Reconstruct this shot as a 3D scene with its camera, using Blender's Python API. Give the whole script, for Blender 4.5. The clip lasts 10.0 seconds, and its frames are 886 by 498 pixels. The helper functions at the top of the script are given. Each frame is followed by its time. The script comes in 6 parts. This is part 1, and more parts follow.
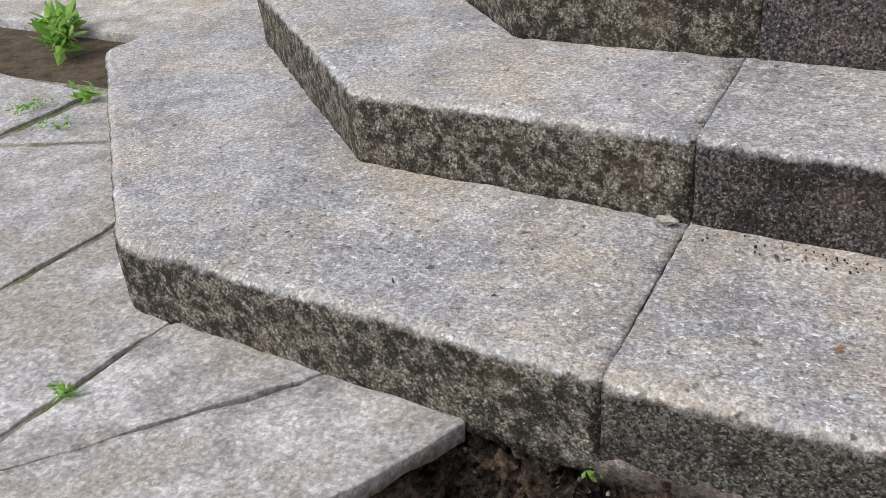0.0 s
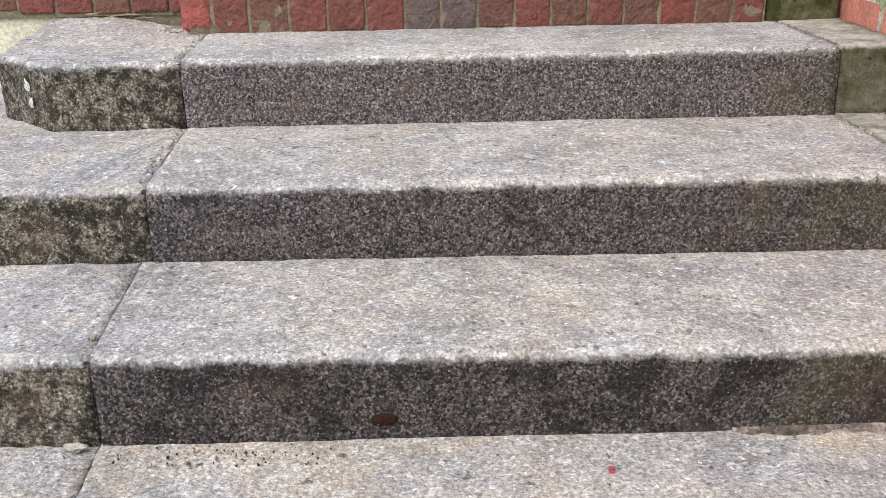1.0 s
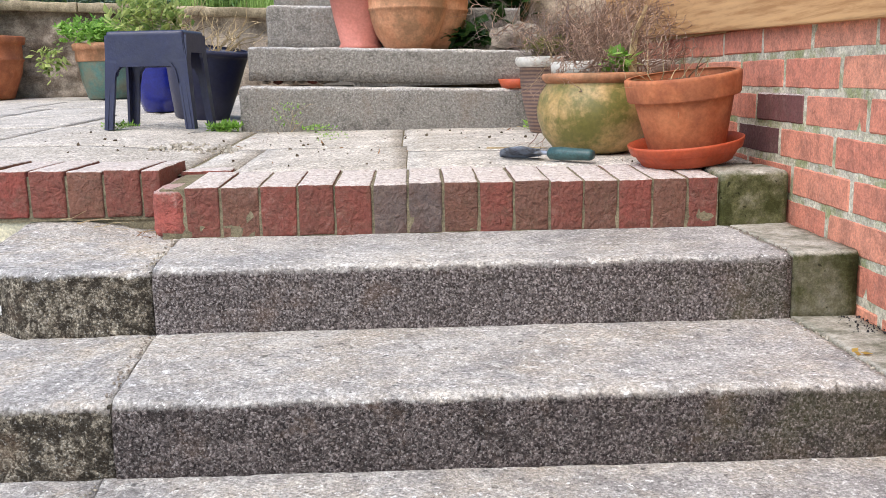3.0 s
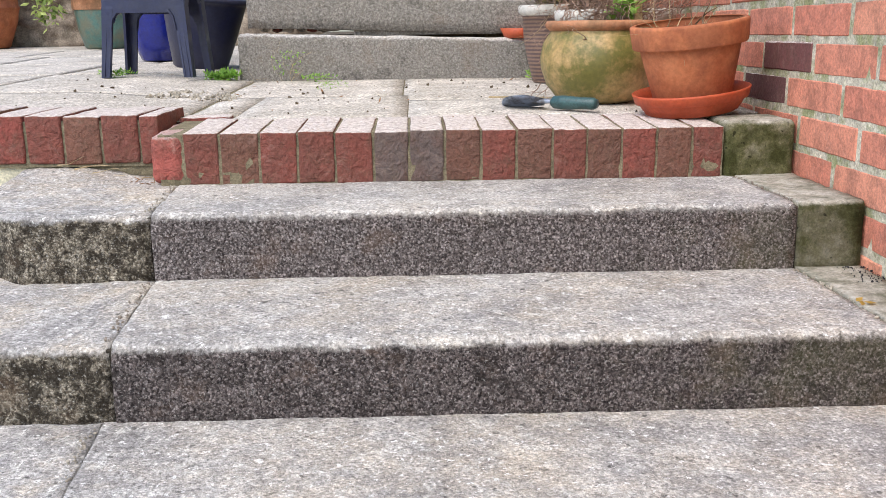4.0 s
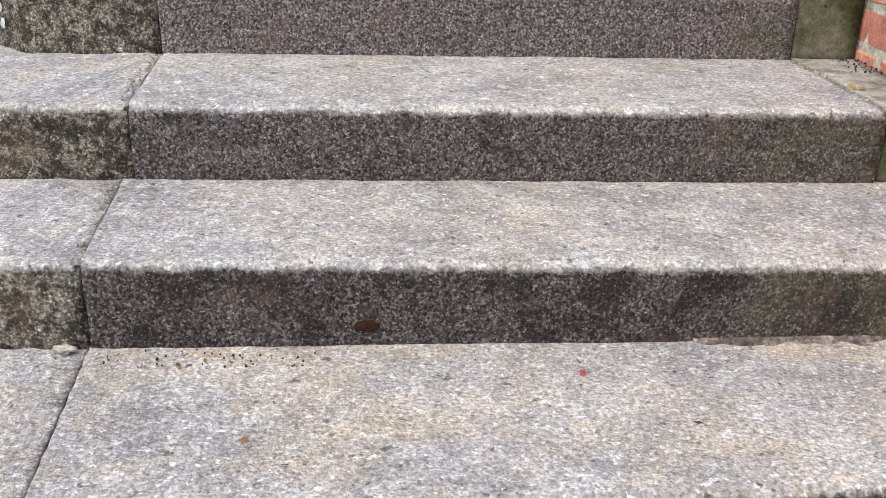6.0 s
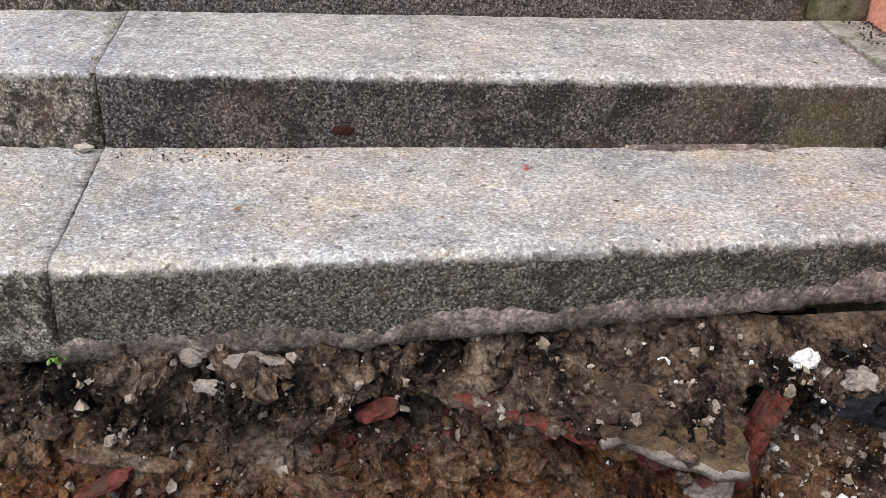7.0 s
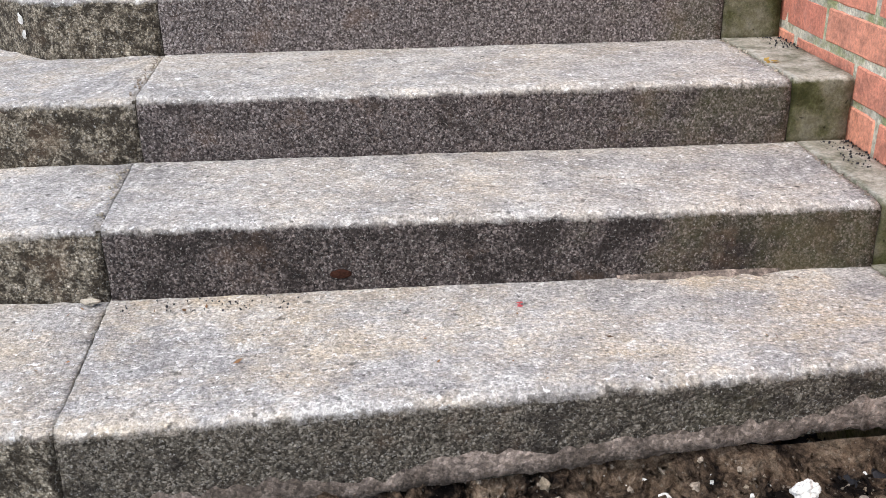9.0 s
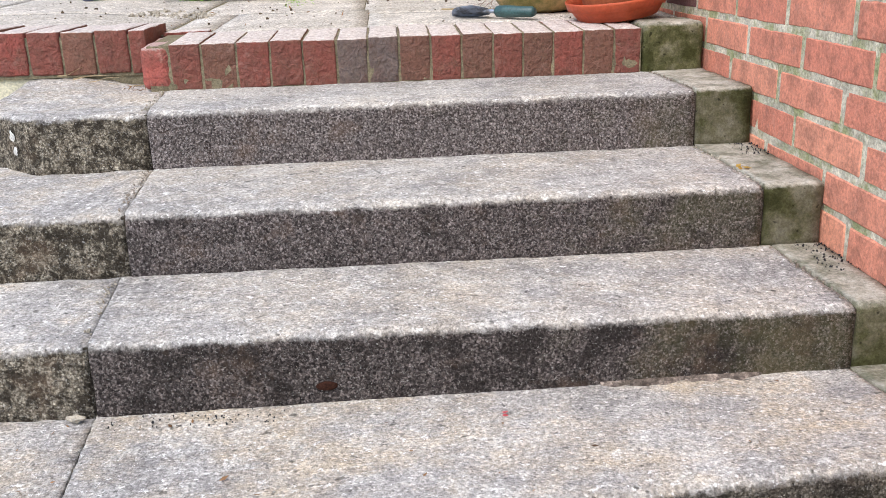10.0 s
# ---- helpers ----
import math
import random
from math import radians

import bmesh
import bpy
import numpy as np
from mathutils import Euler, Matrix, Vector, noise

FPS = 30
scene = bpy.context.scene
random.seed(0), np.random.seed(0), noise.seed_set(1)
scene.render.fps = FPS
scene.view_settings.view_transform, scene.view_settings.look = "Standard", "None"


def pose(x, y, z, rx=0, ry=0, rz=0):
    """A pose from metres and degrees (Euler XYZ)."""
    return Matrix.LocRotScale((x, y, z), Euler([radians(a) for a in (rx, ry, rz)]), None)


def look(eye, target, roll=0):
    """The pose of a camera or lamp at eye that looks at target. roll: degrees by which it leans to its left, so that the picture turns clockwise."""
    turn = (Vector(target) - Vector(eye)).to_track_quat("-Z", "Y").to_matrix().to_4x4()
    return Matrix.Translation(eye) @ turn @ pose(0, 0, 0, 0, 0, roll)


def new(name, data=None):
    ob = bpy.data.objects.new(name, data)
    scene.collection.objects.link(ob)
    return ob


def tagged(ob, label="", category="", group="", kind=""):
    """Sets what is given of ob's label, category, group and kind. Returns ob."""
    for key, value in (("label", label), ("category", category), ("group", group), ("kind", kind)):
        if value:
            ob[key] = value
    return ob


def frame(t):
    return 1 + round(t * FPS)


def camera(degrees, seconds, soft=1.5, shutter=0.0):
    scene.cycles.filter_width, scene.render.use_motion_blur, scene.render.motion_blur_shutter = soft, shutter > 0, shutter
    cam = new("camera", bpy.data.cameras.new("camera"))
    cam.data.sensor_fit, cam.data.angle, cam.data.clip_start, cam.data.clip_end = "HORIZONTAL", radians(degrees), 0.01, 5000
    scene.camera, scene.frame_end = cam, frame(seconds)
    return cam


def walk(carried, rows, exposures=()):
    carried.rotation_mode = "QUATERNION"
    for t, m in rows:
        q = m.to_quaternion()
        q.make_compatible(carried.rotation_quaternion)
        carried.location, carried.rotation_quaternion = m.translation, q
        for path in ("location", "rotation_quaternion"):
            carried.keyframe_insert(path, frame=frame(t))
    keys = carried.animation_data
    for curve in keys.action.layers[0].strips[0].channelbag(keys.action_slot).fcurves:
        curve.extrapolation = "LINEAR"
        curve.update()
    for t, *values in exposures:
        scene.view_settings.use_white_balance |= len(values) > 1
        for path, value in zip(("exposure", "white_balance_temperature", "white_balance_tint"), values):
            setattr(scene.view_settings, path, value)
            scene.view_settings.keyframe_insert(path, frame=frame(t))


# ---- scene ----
cam = camera(50.8, 10.0, soft=0.8)
PATH = [
    (0, (0.347, -1.503, 0.316), (-0.661, -0.08, -0.662), -6.1),
    (0.1, (0.355, -1.494, 0.323), (-0.552, -0.011, -0.673), -6.3),
    (0.2, (0.372, -1.486, 0.320), (-0.47, 0.052, -0.633), -6.6),
    (0.3, (0.377, -1.478, 0.314), (-0.293, 0.155, -0.628), -5.2),
    (0.5, (0.396, -1.464, 0.321), (0.038, 0.289, -0.573), -1.9),
    (0.7, (0.408, -1.457, 0.336), (0.283, 0.343, -0.516), -0.6),
    (1, (0.433, -1.447, 0.352), (0.401, 0.416, -0.372), -1.4),
    (1.2, (0.441, -1.442, 0.359), (0.455, 0.466, -0.257), -2.6),
    (1.5, (0.449, -1.452, 0.389), (0.471, 0.474, -0.149), -2.9),
    (2, (0.44, -1.46, 0.415), (0.521, 0.497, 0.012), -1.7),
    (2.5, (0.431, -1.464, 0.414), (0.473, 0.51, 0.098), -1.9),
    (3, (0.43, -1.449, 0.402), (0.48, 0.517, 0.035), -1.1),
    (4.5, (0.425, -1.437, 0.383), (0.464, 0.504, -0.099), -0.4),
    (5, (0.42, -1.443, 0.38), (0.448, 0.49, -0.133), 0.3),
    (5.5, (0.396, -1.462, 0.349), (0.456, 0.437, -0.276), 1.1),
    (5.7, (0.391, -1.469, 0.336), (0.47, 0.399, -0.373), 0.9),
    (6.8, (0.42, -1.691, 0.292), (0.516, 0.078, -0.638), 1.8),
    (7, (0.433, -1.715, 0.289), (0.513, 0.024, -0.696), 1.6),
    (7.5, (0.431, -1.714, 0.28), (0.535, -0.047, -0.82), -0.4),
    (8, (0.437, -1.717, 0.278), (0.536, -0.055, -0.829), 0.4),
    (8.5, (0.44, -1.699, 0.311), (0.533, -0.008, -0.753), 1.7),
    (8.7, (0.441, -1.706, 0.325), (0.518, 0.068, -0.589), -0.3),
    (9, (0.454, -1.715, 0.348), (0.509, 0.118, -0.451), -1.3),
    (9.5, (0.456, -1.719, 0.364), (0.524, 0.15, -0.344), -1.8),
    (10, (0.457, -1.727, 0.375), (0.55, 0.175, -0.235), -1.9),
]
walk(cam, [(t, look(eye, target, roll)) for t, eye, target, roll in PATH], [(0, 0.38), (0.6, 0.5), (1.2, 0.8), (2.5, 0.9), (5.0, 0.82), (6.5, 0.76), (8.0, 0.78), (10, 0.88)])

# ---- light ----
world = bpy.data.worlds.new("overcast_sky")
scene.world = world
world.use_nodes = True
wn = world.node_tree
wn.nodes.clear()
sky = wn.nodes.new("ShaderNodeTexSky")
sky.sky_type, sky.sun_disc = "NISHITA", False
sky.sun_elevation, sky.sun_rotation = radians(55), radians(215)
sky.air_density, sky.dust_density, sky.ozone_density = 1.0, 1.2, 1.0
bg = wn.nodes.new("ShaderNodeBackground")
bg.inputs["Strength"].default_value = 0.15
wo = wn.nodes.new("ShaderNodeOutputWorld")
wn.links.new(sky.outputs[0], bg.inputs[0])
wn.links.new(bg.outputs[0], wo.inputs[0])
sun = new("sun", bpy.data.lights.new("sun", "SUN"))
sun.data.energy, sun.data.angle, sun.data.color = 1.9, radians(60), (1.0, 0.965, 0.91)
sun.matrix_world = look((-1.6, -2.3, 4.2), (0.3, 0.2, 0))


# ---- materials ----
def grey(v, tint=(1, 1, 1)):
    return (v * tint[0], v * tint[1], v * tint[2], 1)


class Mat:
    """A small builder for node materials in object space (metres)."""

    def __init__(self, name, rough=0.9, metal=0.0, spec=0.3):
        self.m = bpy.data.materials.new(name)
        self.m.use_nodes = True
        self.t = self.m.node_tree
        self.b = self.t.nodes["Principled BSDF"]
        self.b.inputs["Roughness"].default_value = rough
        self.b.inputs["Metallic"].default_value = metal
        self.b.inputs["Specular IOR Level"].default_value = spec
        self.co = self.n("ShaderNodeNewGeometry").outputs["Position"]
        self.h = None

    def n(self, kind):
        return self.t.nodes.new(kind)

    def link(self, a, b):
        self.t.links.new(a, b)

    def stretch(self, sx, sy, sz):
        v = self.n("ShaderNodeVectorMath")
        v.operation = "MULTIPLY"
        v.inputs[1].default_value = (sx, sy, sz)
        self.link(self.co, v.inputs[0])
        return v.outputs[0]

    def noise(self, scale, detail=4, rough=0.6, co=None, warp=0.0):
        x = self.n("ShaderNodeTexNoise")
        x.inputs["Scale"].default_value, x.inputs["Detail"].default_value = scale, detail
        x.inputs["Roughness"].default_value, x.inputs["Distortion"].default_value = rough, warp
        self.link(co or self.co, x.inputs["Vector"])
        return x.outputs["Fac"]

    def warped(self, scale, amount):
        """The place, shaken by fine noise so that grains lose their straight edges."""
        x = self.n("ShaderNodeTexNoise")
        x.inputs["Scale"].default_value, x.inputs["Detail"].default_value = scale, 3
        self.link(self.co, x.inputs["Vector"])
        d = self.n("ShaderNodeVectorMath")
        d.operation = "MULTIPLY_ADD"
        d.inputs[1].default_value = (amount * 2, amount * 2, amount * 2)
        self.link(x.outputs["Color"], d.inputs[0])
        self.link(self.co, d.inputs[2])
        return d.outputs[0]

    def cells(self, scale, co=None, out="Distance", feature="F1"):
        x = self.n("ShaderNodeTexVoronoi")
        x.feature = feature
        x.inputs["Scale"].default_value = scale
        self.link(co or self.co, x.inputs["Vector"])
        return x.outputs[out]

    def ramp(self, fac, stops):
        r = self.n("ShaderNodeValToRGB")
        e = r.color_ramp.elements
        while len(e) < len(stops):
            e.new(0.5)
        for k, (p, c) in zip(e, stops):
            k.position = p
            k.color = c if not isinstance(c, (int, float)) else (c, c, c, 1)
        self.link(fac, r.inputs["Fac"])
        return r.outputs["Color"]

    def mix(self, fac, a, b, how="MIX"):
        x = self.n("ShaderNodeMix")
        x.data_type, x.blend_type = "RGBA", how
        for sock, v in ((x.inputs["Factor"], fac), (x.inputs["A"], a), (x.inputs["B"], b)):
            if isinstance(v, (int, float, tuple)):
                sock.default_value = v
            else:
                self.link(v, sock)
        return x.outputs["Result"]

    def maths(self, op, a, b=0.0):
        x = self.n("ShaderNodeMath")
        x.operation = op
        for sock, v in zip(x.inputs, (a, b)):
            if isinstance(v, (int, float)):
                sock.default_value = v
            else:
                self.link(v, sock)
        return x.outputs[0]

    def random(self):
        return self.n("ShaderNodeObjectInfo").outputs["Random"]

    def island(self):
        return self.n("ShaderNodeNewGeometry").outputs["Random Per Island"]

    def done(self, colour, height=None, strength=0.6, depth=0.004, rough=None):
        if isinstance(colour, tuple):
            self.b.inputs["Base Color"].default_value = colour
        else:
            self.link(colour, self.b.inputs["Base Color"])
        if height is not None:
            k = self.n("ShaderNodeBump")
            k.inputs["Strength"].default_value, k.inputs["Distance"].default_value = strength, depth
            self.link(height, k.inputs["Height"])
            self.link(k.outputs[0], self.b.inputs["Normal"])
        if rough is not None:
            self.link(rough, self.b.inputs["Roughness"])
        return self.m


def top_skin(m, ochre_amount=0.55, level=1.0):
    """Colour and relief of the worn, lichened top of a step."""
    k = lambda r, g, b: (r * level, g * level, b * level, 1)
    co = m.warped(150, 0.0022)
    base = m.ramp(m.noise(6, 6, 0.7), [(0.36, k(0.30, 0.282, 0.27)), (0.5, k(0.405, 0.38, 0.36)), (0.64, k(0.52, 0.492, 0.462))])
    ochre = m.ramp(m.noise(4.2, 7, 0.75, m.stretch(1, 1.3, 1)), [(0.44, 0), (0.64, 1)])
    col = m.mix(m.maths("MULTIPLY", ochre, ochre_amount), base, (0.50, 0.41, 0.30, 1))
    grime = m.ramp(m.noise(19, 6, 0.8), [(0.40, 1), (0.52, 0)])
    col = m.mix(m.maths("MULTIPLY", grime, 0.3), col, (0.17, 0.166, 0.17, 1))
    pale = m.ramp(m.noise(44, 5, 0.75), [(0.52, 0), (0.62, 1)])
    col = m.mix(m.maths("MULTIPLY", pale, 0.5), col, (0.60, 0.58, 0.545, 1))
    stone = m.ramp(m.cells(300, co, "Color"), [(0.18, 0.6), (0.42, 0.95), (0.6, 1.1), (0.85, 1.6)])
    col = m.mix(0.5, col, stone, "MULTIPLY")
    spk = m.ramp(m.noise(190, 5, 0.85), [(0.37, 0.4), (0.5, 1.0), (0.63, 1.6)])
    col = m.mix(0.72, col, spk, "MULTIPLY")
    white = m.ramp(m.noise(90, 4, 0.75), [(0.605, 0), (0.645, 1)])
    col = m.mix(m.maths("MULTIPLY", white, 0.85), col, (0.80, 0.79, 0.77, 1))
    dots = m.ramp(m.noise(70, 2, 0.5), [(0.28, 0.2), (0.34, 1)])
    col = m.mix(0.7, col, dots, "MULTIPLY")
    h = m.maths("ADD", m.noise(200, 4, 0.7), m.maths("MULTIPLY", m.noise(30, 4, 0.6), 1.5))
    h = m.maths("SUBTRACT", h, m.maths("MULTIPLY", m.cells(300, co), 0.25))
    return col, h


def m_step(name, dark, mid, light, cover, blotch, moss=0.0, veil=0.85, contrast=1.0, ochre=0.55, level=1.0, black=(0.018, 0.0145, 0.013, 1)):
    """Aggregate concrete: paler and lichened where it lies flat, darker on the upright face with black algae blotches;
    cover: how much is blackened.
    """
    m = Mat(name, 0.94, spec=0.13)
    co = m.warped(120, 0.0026)
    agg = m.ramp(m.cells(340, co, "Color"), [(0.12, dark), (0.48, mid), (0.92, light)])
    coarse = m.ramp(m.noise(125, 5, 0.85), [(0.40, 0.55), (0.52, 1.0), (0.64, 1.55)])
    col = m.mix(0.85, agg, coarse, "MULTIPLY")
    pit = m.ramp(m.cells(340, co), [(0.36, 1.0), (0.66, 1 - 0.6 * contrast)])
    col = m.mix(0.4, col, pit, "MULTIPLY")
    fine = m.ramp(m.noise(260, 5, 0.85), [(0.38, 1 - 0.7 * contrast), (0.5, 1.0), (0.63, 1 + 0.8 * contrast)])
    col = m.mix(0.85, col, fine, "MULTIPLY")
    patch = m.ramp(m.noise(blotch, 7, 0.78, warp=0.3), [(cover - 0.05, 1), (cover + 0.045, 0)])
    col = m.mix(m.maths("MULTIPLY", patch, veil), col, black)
    salt = m.ramp(m.noise(230, 4, 0.8), [(0.60, 0), (0.64, 1)])
    col = m.mix(m.maths("MULTIPLY", salt, 0.6), col, (0.42, 0.40, 0.37, 1))
    rust = m.ramp(m.noise(9, 6, 0.75), [(0.54, 0), (0.66, 1)])
    col = m.mix(m.maths("MULTIPLY", rust, 0.22), col, (0.20, 0.125, 0.08, 1))
    if moss:
        sep = m.n("ShaderNodeSeparateXYZ")
        m.link(m.co, sep.inputs[0])
        right = m.maths("MULTIPLY", m.maths("SUBTRACT", sep.outputs[0], 0.75), 1.6)
        g = m.ramp(m.maths("ADD", m.noise(6, 6, 0.75), m.maths("MULTIPLY", right, 0.35)), [(0.50, 0), (0.74, 1)])
        col = m.mix(m.maths("MULTIPLY", g, moss), col, (0.085, 0.088, 0.035, 1))
    h = m.maths("SUBTRACT", m.noise(110, 5, 0.8), m.maths("MULTIPLY", m.cells(340, co), 0.45))
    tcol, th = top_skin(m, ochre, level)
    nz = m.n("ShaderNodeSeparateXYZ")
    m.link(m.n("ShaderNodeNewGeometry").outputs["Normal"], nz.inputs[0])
    # the normal picks the colour: upright faces dark, flat tops and the nose pale
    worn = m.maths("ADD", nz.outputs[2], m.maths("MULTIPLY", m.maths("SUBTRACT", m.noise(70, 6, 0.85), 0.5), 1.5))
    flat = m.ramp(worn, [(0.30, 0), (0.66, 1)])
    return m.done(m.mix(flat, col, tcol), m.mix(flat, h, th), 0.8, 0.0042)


def m_end(name, level=1.0):
    """Trowelled cement, green with moss on its upright face and buff where it lies flat."""
    m = Mat(name, 0.95, spec=0.15)
    col = m.ramp(m.noise(8.5, 6, 0.7), [(0.40, (0.045, 0.047, 0.016, 1)), (0.48, (0.095, 0.094, 0.042, 1)), (0.56, (0.175, 0.163, 0.105, 1)), (0.66, (0.26, 0.24, 0.185, 1))])
    col = m.mix(0.7, col, m.ramp(m.noise(60, 6, 0.8), [(0.38, 0.6 * level), (0.52, level), (0.64, 1.4 * level)]), "MULTIPLY")
    col = m.mix(0.5, col, m.ramp(m.noise(300, 4, 0.8), [(0.38, 0.6), (0.5, 1.0), (0.63, 1.4)]), "MULTIPLY")
    hole = m.ramp(m.noise(95, 1, 0.4), [(0.24, 0.15), (0.29, 1)])
    col = m.mix(0.8, col, hole, "MULTIPLY")
    top = m.ramp(m.noise(14, 6, 0.75), [(0.38, (0.17, 0.165, 0.12, 1)), (0.5, (0.33, 0.305, 0.25, 1)), (0.62, (0.46, 0.43, 0.37, 1))])
    top = m.mix(0.7, top, m.ramp(m.noise(150, 5, 0.85), [(0.38, 0.55), (0.5, 1.0), (0.63, 1.4)]), "MULTIPLY")
    nz = m.n("ShaderNodeSeparateXYZ")
    m.link(m.n("ShaderNodeNewGeometry").outputs["Normal"], nz.inputs[0])
    worn = m.maths("ADD", nz.outputs[2], m.maths("MULTIPLY", m.maths("SUBTRACT", m.noise(30, 6, 0.8), 0.5), 1.2))
    return m.done(m.mix(m.ramp(worn, [(0.35, 0), (0.8, 1)]), col, top), m.maths("ADD", m.noise(40, 5, 0.7), m.noise(190, 4, 0.7)), 0.55, 0.004)


def m_brick(name, a, b, dirt=0.5, bump=0.8, per_object=True, dusty=0.97, pale_amount=0.12):
    m = Mat(name, 0.88, spec=0.25)
    sep = m.random() if per_object else m.island()
    base = m.ramp(sep, [(0.0, a), (0.45, b), (1.0, tuple(0.5 * (p + q) for p, q in zip(a, b)))])
    col = m.mix(m.ramp(m.noise(22, 6, 0.75), [(0.44, 0), (0.62, 1)]), base, m.mix(0.45, base, (0.13, 0.07, 0.055, 1)))
    col = m.mix(0.5, col, m.ramp(m.noise(170, 4, 0.8), [(0.37, 0.55), (0.5, 1), (0.63, 1.4)]), "MULTIPLY")
    grime = m.ramp(m.noise(48, 5, 0.75), [(0.5, 0), (0.72, 1)])
    col = m.mix(m.maths("MULTIPLY", grime, dirt), col, (0.13, 0.095, 0.06, 1))
    pale = m.ramp(m.noise(33, 5, 0.8), [(0.55, 0), (0.66, 1)])
    col = m.mix(m.maths("MULTIPLY", pale, pale_amount), col, (0.55, 0.40, 0.33, 1))
    nz = m.n("ShaderNodeSeparateXYZ")
    m.link(m.n("ShaderNodeNewGeometry").outputs["Normal"], nz.inputs[0])
    dust = m.ramp(m.maths("ADD", nz.outputs[2], m.maths("MULTIPLY", m.maths("SUBTRACT", m.noise(60, 5, 0.8), 0.5), 1.2)), [(0.45, 0), (0.8, 1)])
    col = m.mix(m.maths("MULTIPLY", dust, dusty), col, m.ramp(m.noise(110, 5, 0.8), [(0.38, (0.38, 0.31, 0.275, 1)), (0.5, (0.58, 0.50, 0.455, 1)), (0.62, (0.74, 0.67, 0.62, 1))]))
    h = m.maths("ADD", m.noise(120, 4, 0.7), m.maths("MULTIPLY", m.noise(45, 3, 0.5, warp=1.0), 2.0))
    return m.done(col, h, bump, 0.005)


def m_plain(name, col, rough=0.8, vary=0.35, scale=30, bump=0.3, spec=0.3, second=None, grain=0.0):
    m = Mat(name, rough, spec=spec)
    low = tuple(c * (1 - vary) for c in col[:3]) + (1,)
    hi = tuple(min(1, c * (1 + vary)) for c in col[:3]) + (1,)
    c = m.ramp(m.noise(scale, 6, 0.72), [(0.36, low), (0.5, col), (0.64, hi)])
    if second:
        c = m.mix(m.ramp(m.noise(scale * 0.35, 6, 0.75), [(0.47, 0), (0.6, 1)]), c, second)
    c = m.mix(0.6, c, m.ramp(m.noise(max(scale * 7, 120), 4, 0.75), [(0.38, 0.5), (0.52, 1.0), (0.64, 1.35)]), "MULTIPLY")
    if grain:
        c = m.mix(grain, c, m.ramp(m.cells(230, m.warped(150, 0.0022), "Color"), [(0.18, 0.45), (0.45, 0.95), (0.62, 1.1), (0.85, 1.9)]), "MULTIPLY")
        c = m.mix(grain, c, m.ramp(m.noise(75, 4, 0.75), [(0.36, 0.5), (0.46, 1.0), (0.60, 1.0), (0.66, 1.5)]), "MULTIPLY")
    return m.done(c, m.noise(scale * 4, 4, 0.65), bump, 0.004)


def m_leaf(name, a, b, rough=0.55):
    m = Mat(name, rough, spec=0.35)
    m.b.inputs["Subsurface Weight"].default_value = 0.0
    c = m.ramp(m.island(), [(0.0, a), (0.6, b), (1.0, tuple(min(1, x * 1.25) for x in b[:3]) + (1,))])
    c = m.mix(0.3, c, m.ramp(m.noise(60, 3), [(0.35, 0.6), (0.65, 1.2)]), "MULTIPLY")
    thin = m.n("ShaderNodeBsdfTranslucent")
    both = m.n("ShaderNodeMixShader")
    both.inputs[0].default_value = 0.5
    m.link(c, thin.inputs["Color"])
    m.link(m.b.outputs[0], both.inputs[1])
    m.link(thin.outputs[0], both.inputs[2])
    m.link(both.outputs[0], m.t.nodes["Material Output"].inputs["Surface"])
    return m.done(c)


def m_wood(name, a, b, axis=1):
    m = Mat(name, 0.7, spec=0.25)
    s = [14.0, 14.0, 14.0]
    s[axis] = 0.9
    rings = m.n("ShaderNodeTexWave")
    rings.wave_type, rings.bands_direction = "BANDS", "Z"
    rings.inputs["Scale"].default_value, rings.inputs["Distortion"].default_value = 1.6, 3.0
    rings.inputs["Detail"].default_value, rings.inputs["Detail Scale"].default_value = 3.0, 0.6
    m.link(m.stretch(*s), rings.inputs["Vector"])
    f = m.maths("ADD", m.maths("MULTIPLY", rings.outputs["Fac"], 0.08), m.maths("MULTIPLY", m.noise(7, 7, 0.68, m.stretch(*[k * 0.6 for k in s]), 0.4), 0.92))
    c = m.ramp(f, [(0.38, a), (0.52, b), (0.7, tuple(min(1, x * 1.15) for x in b[:3]) + (1,))])
    return m.done(c, f, 0.2, 0.003)


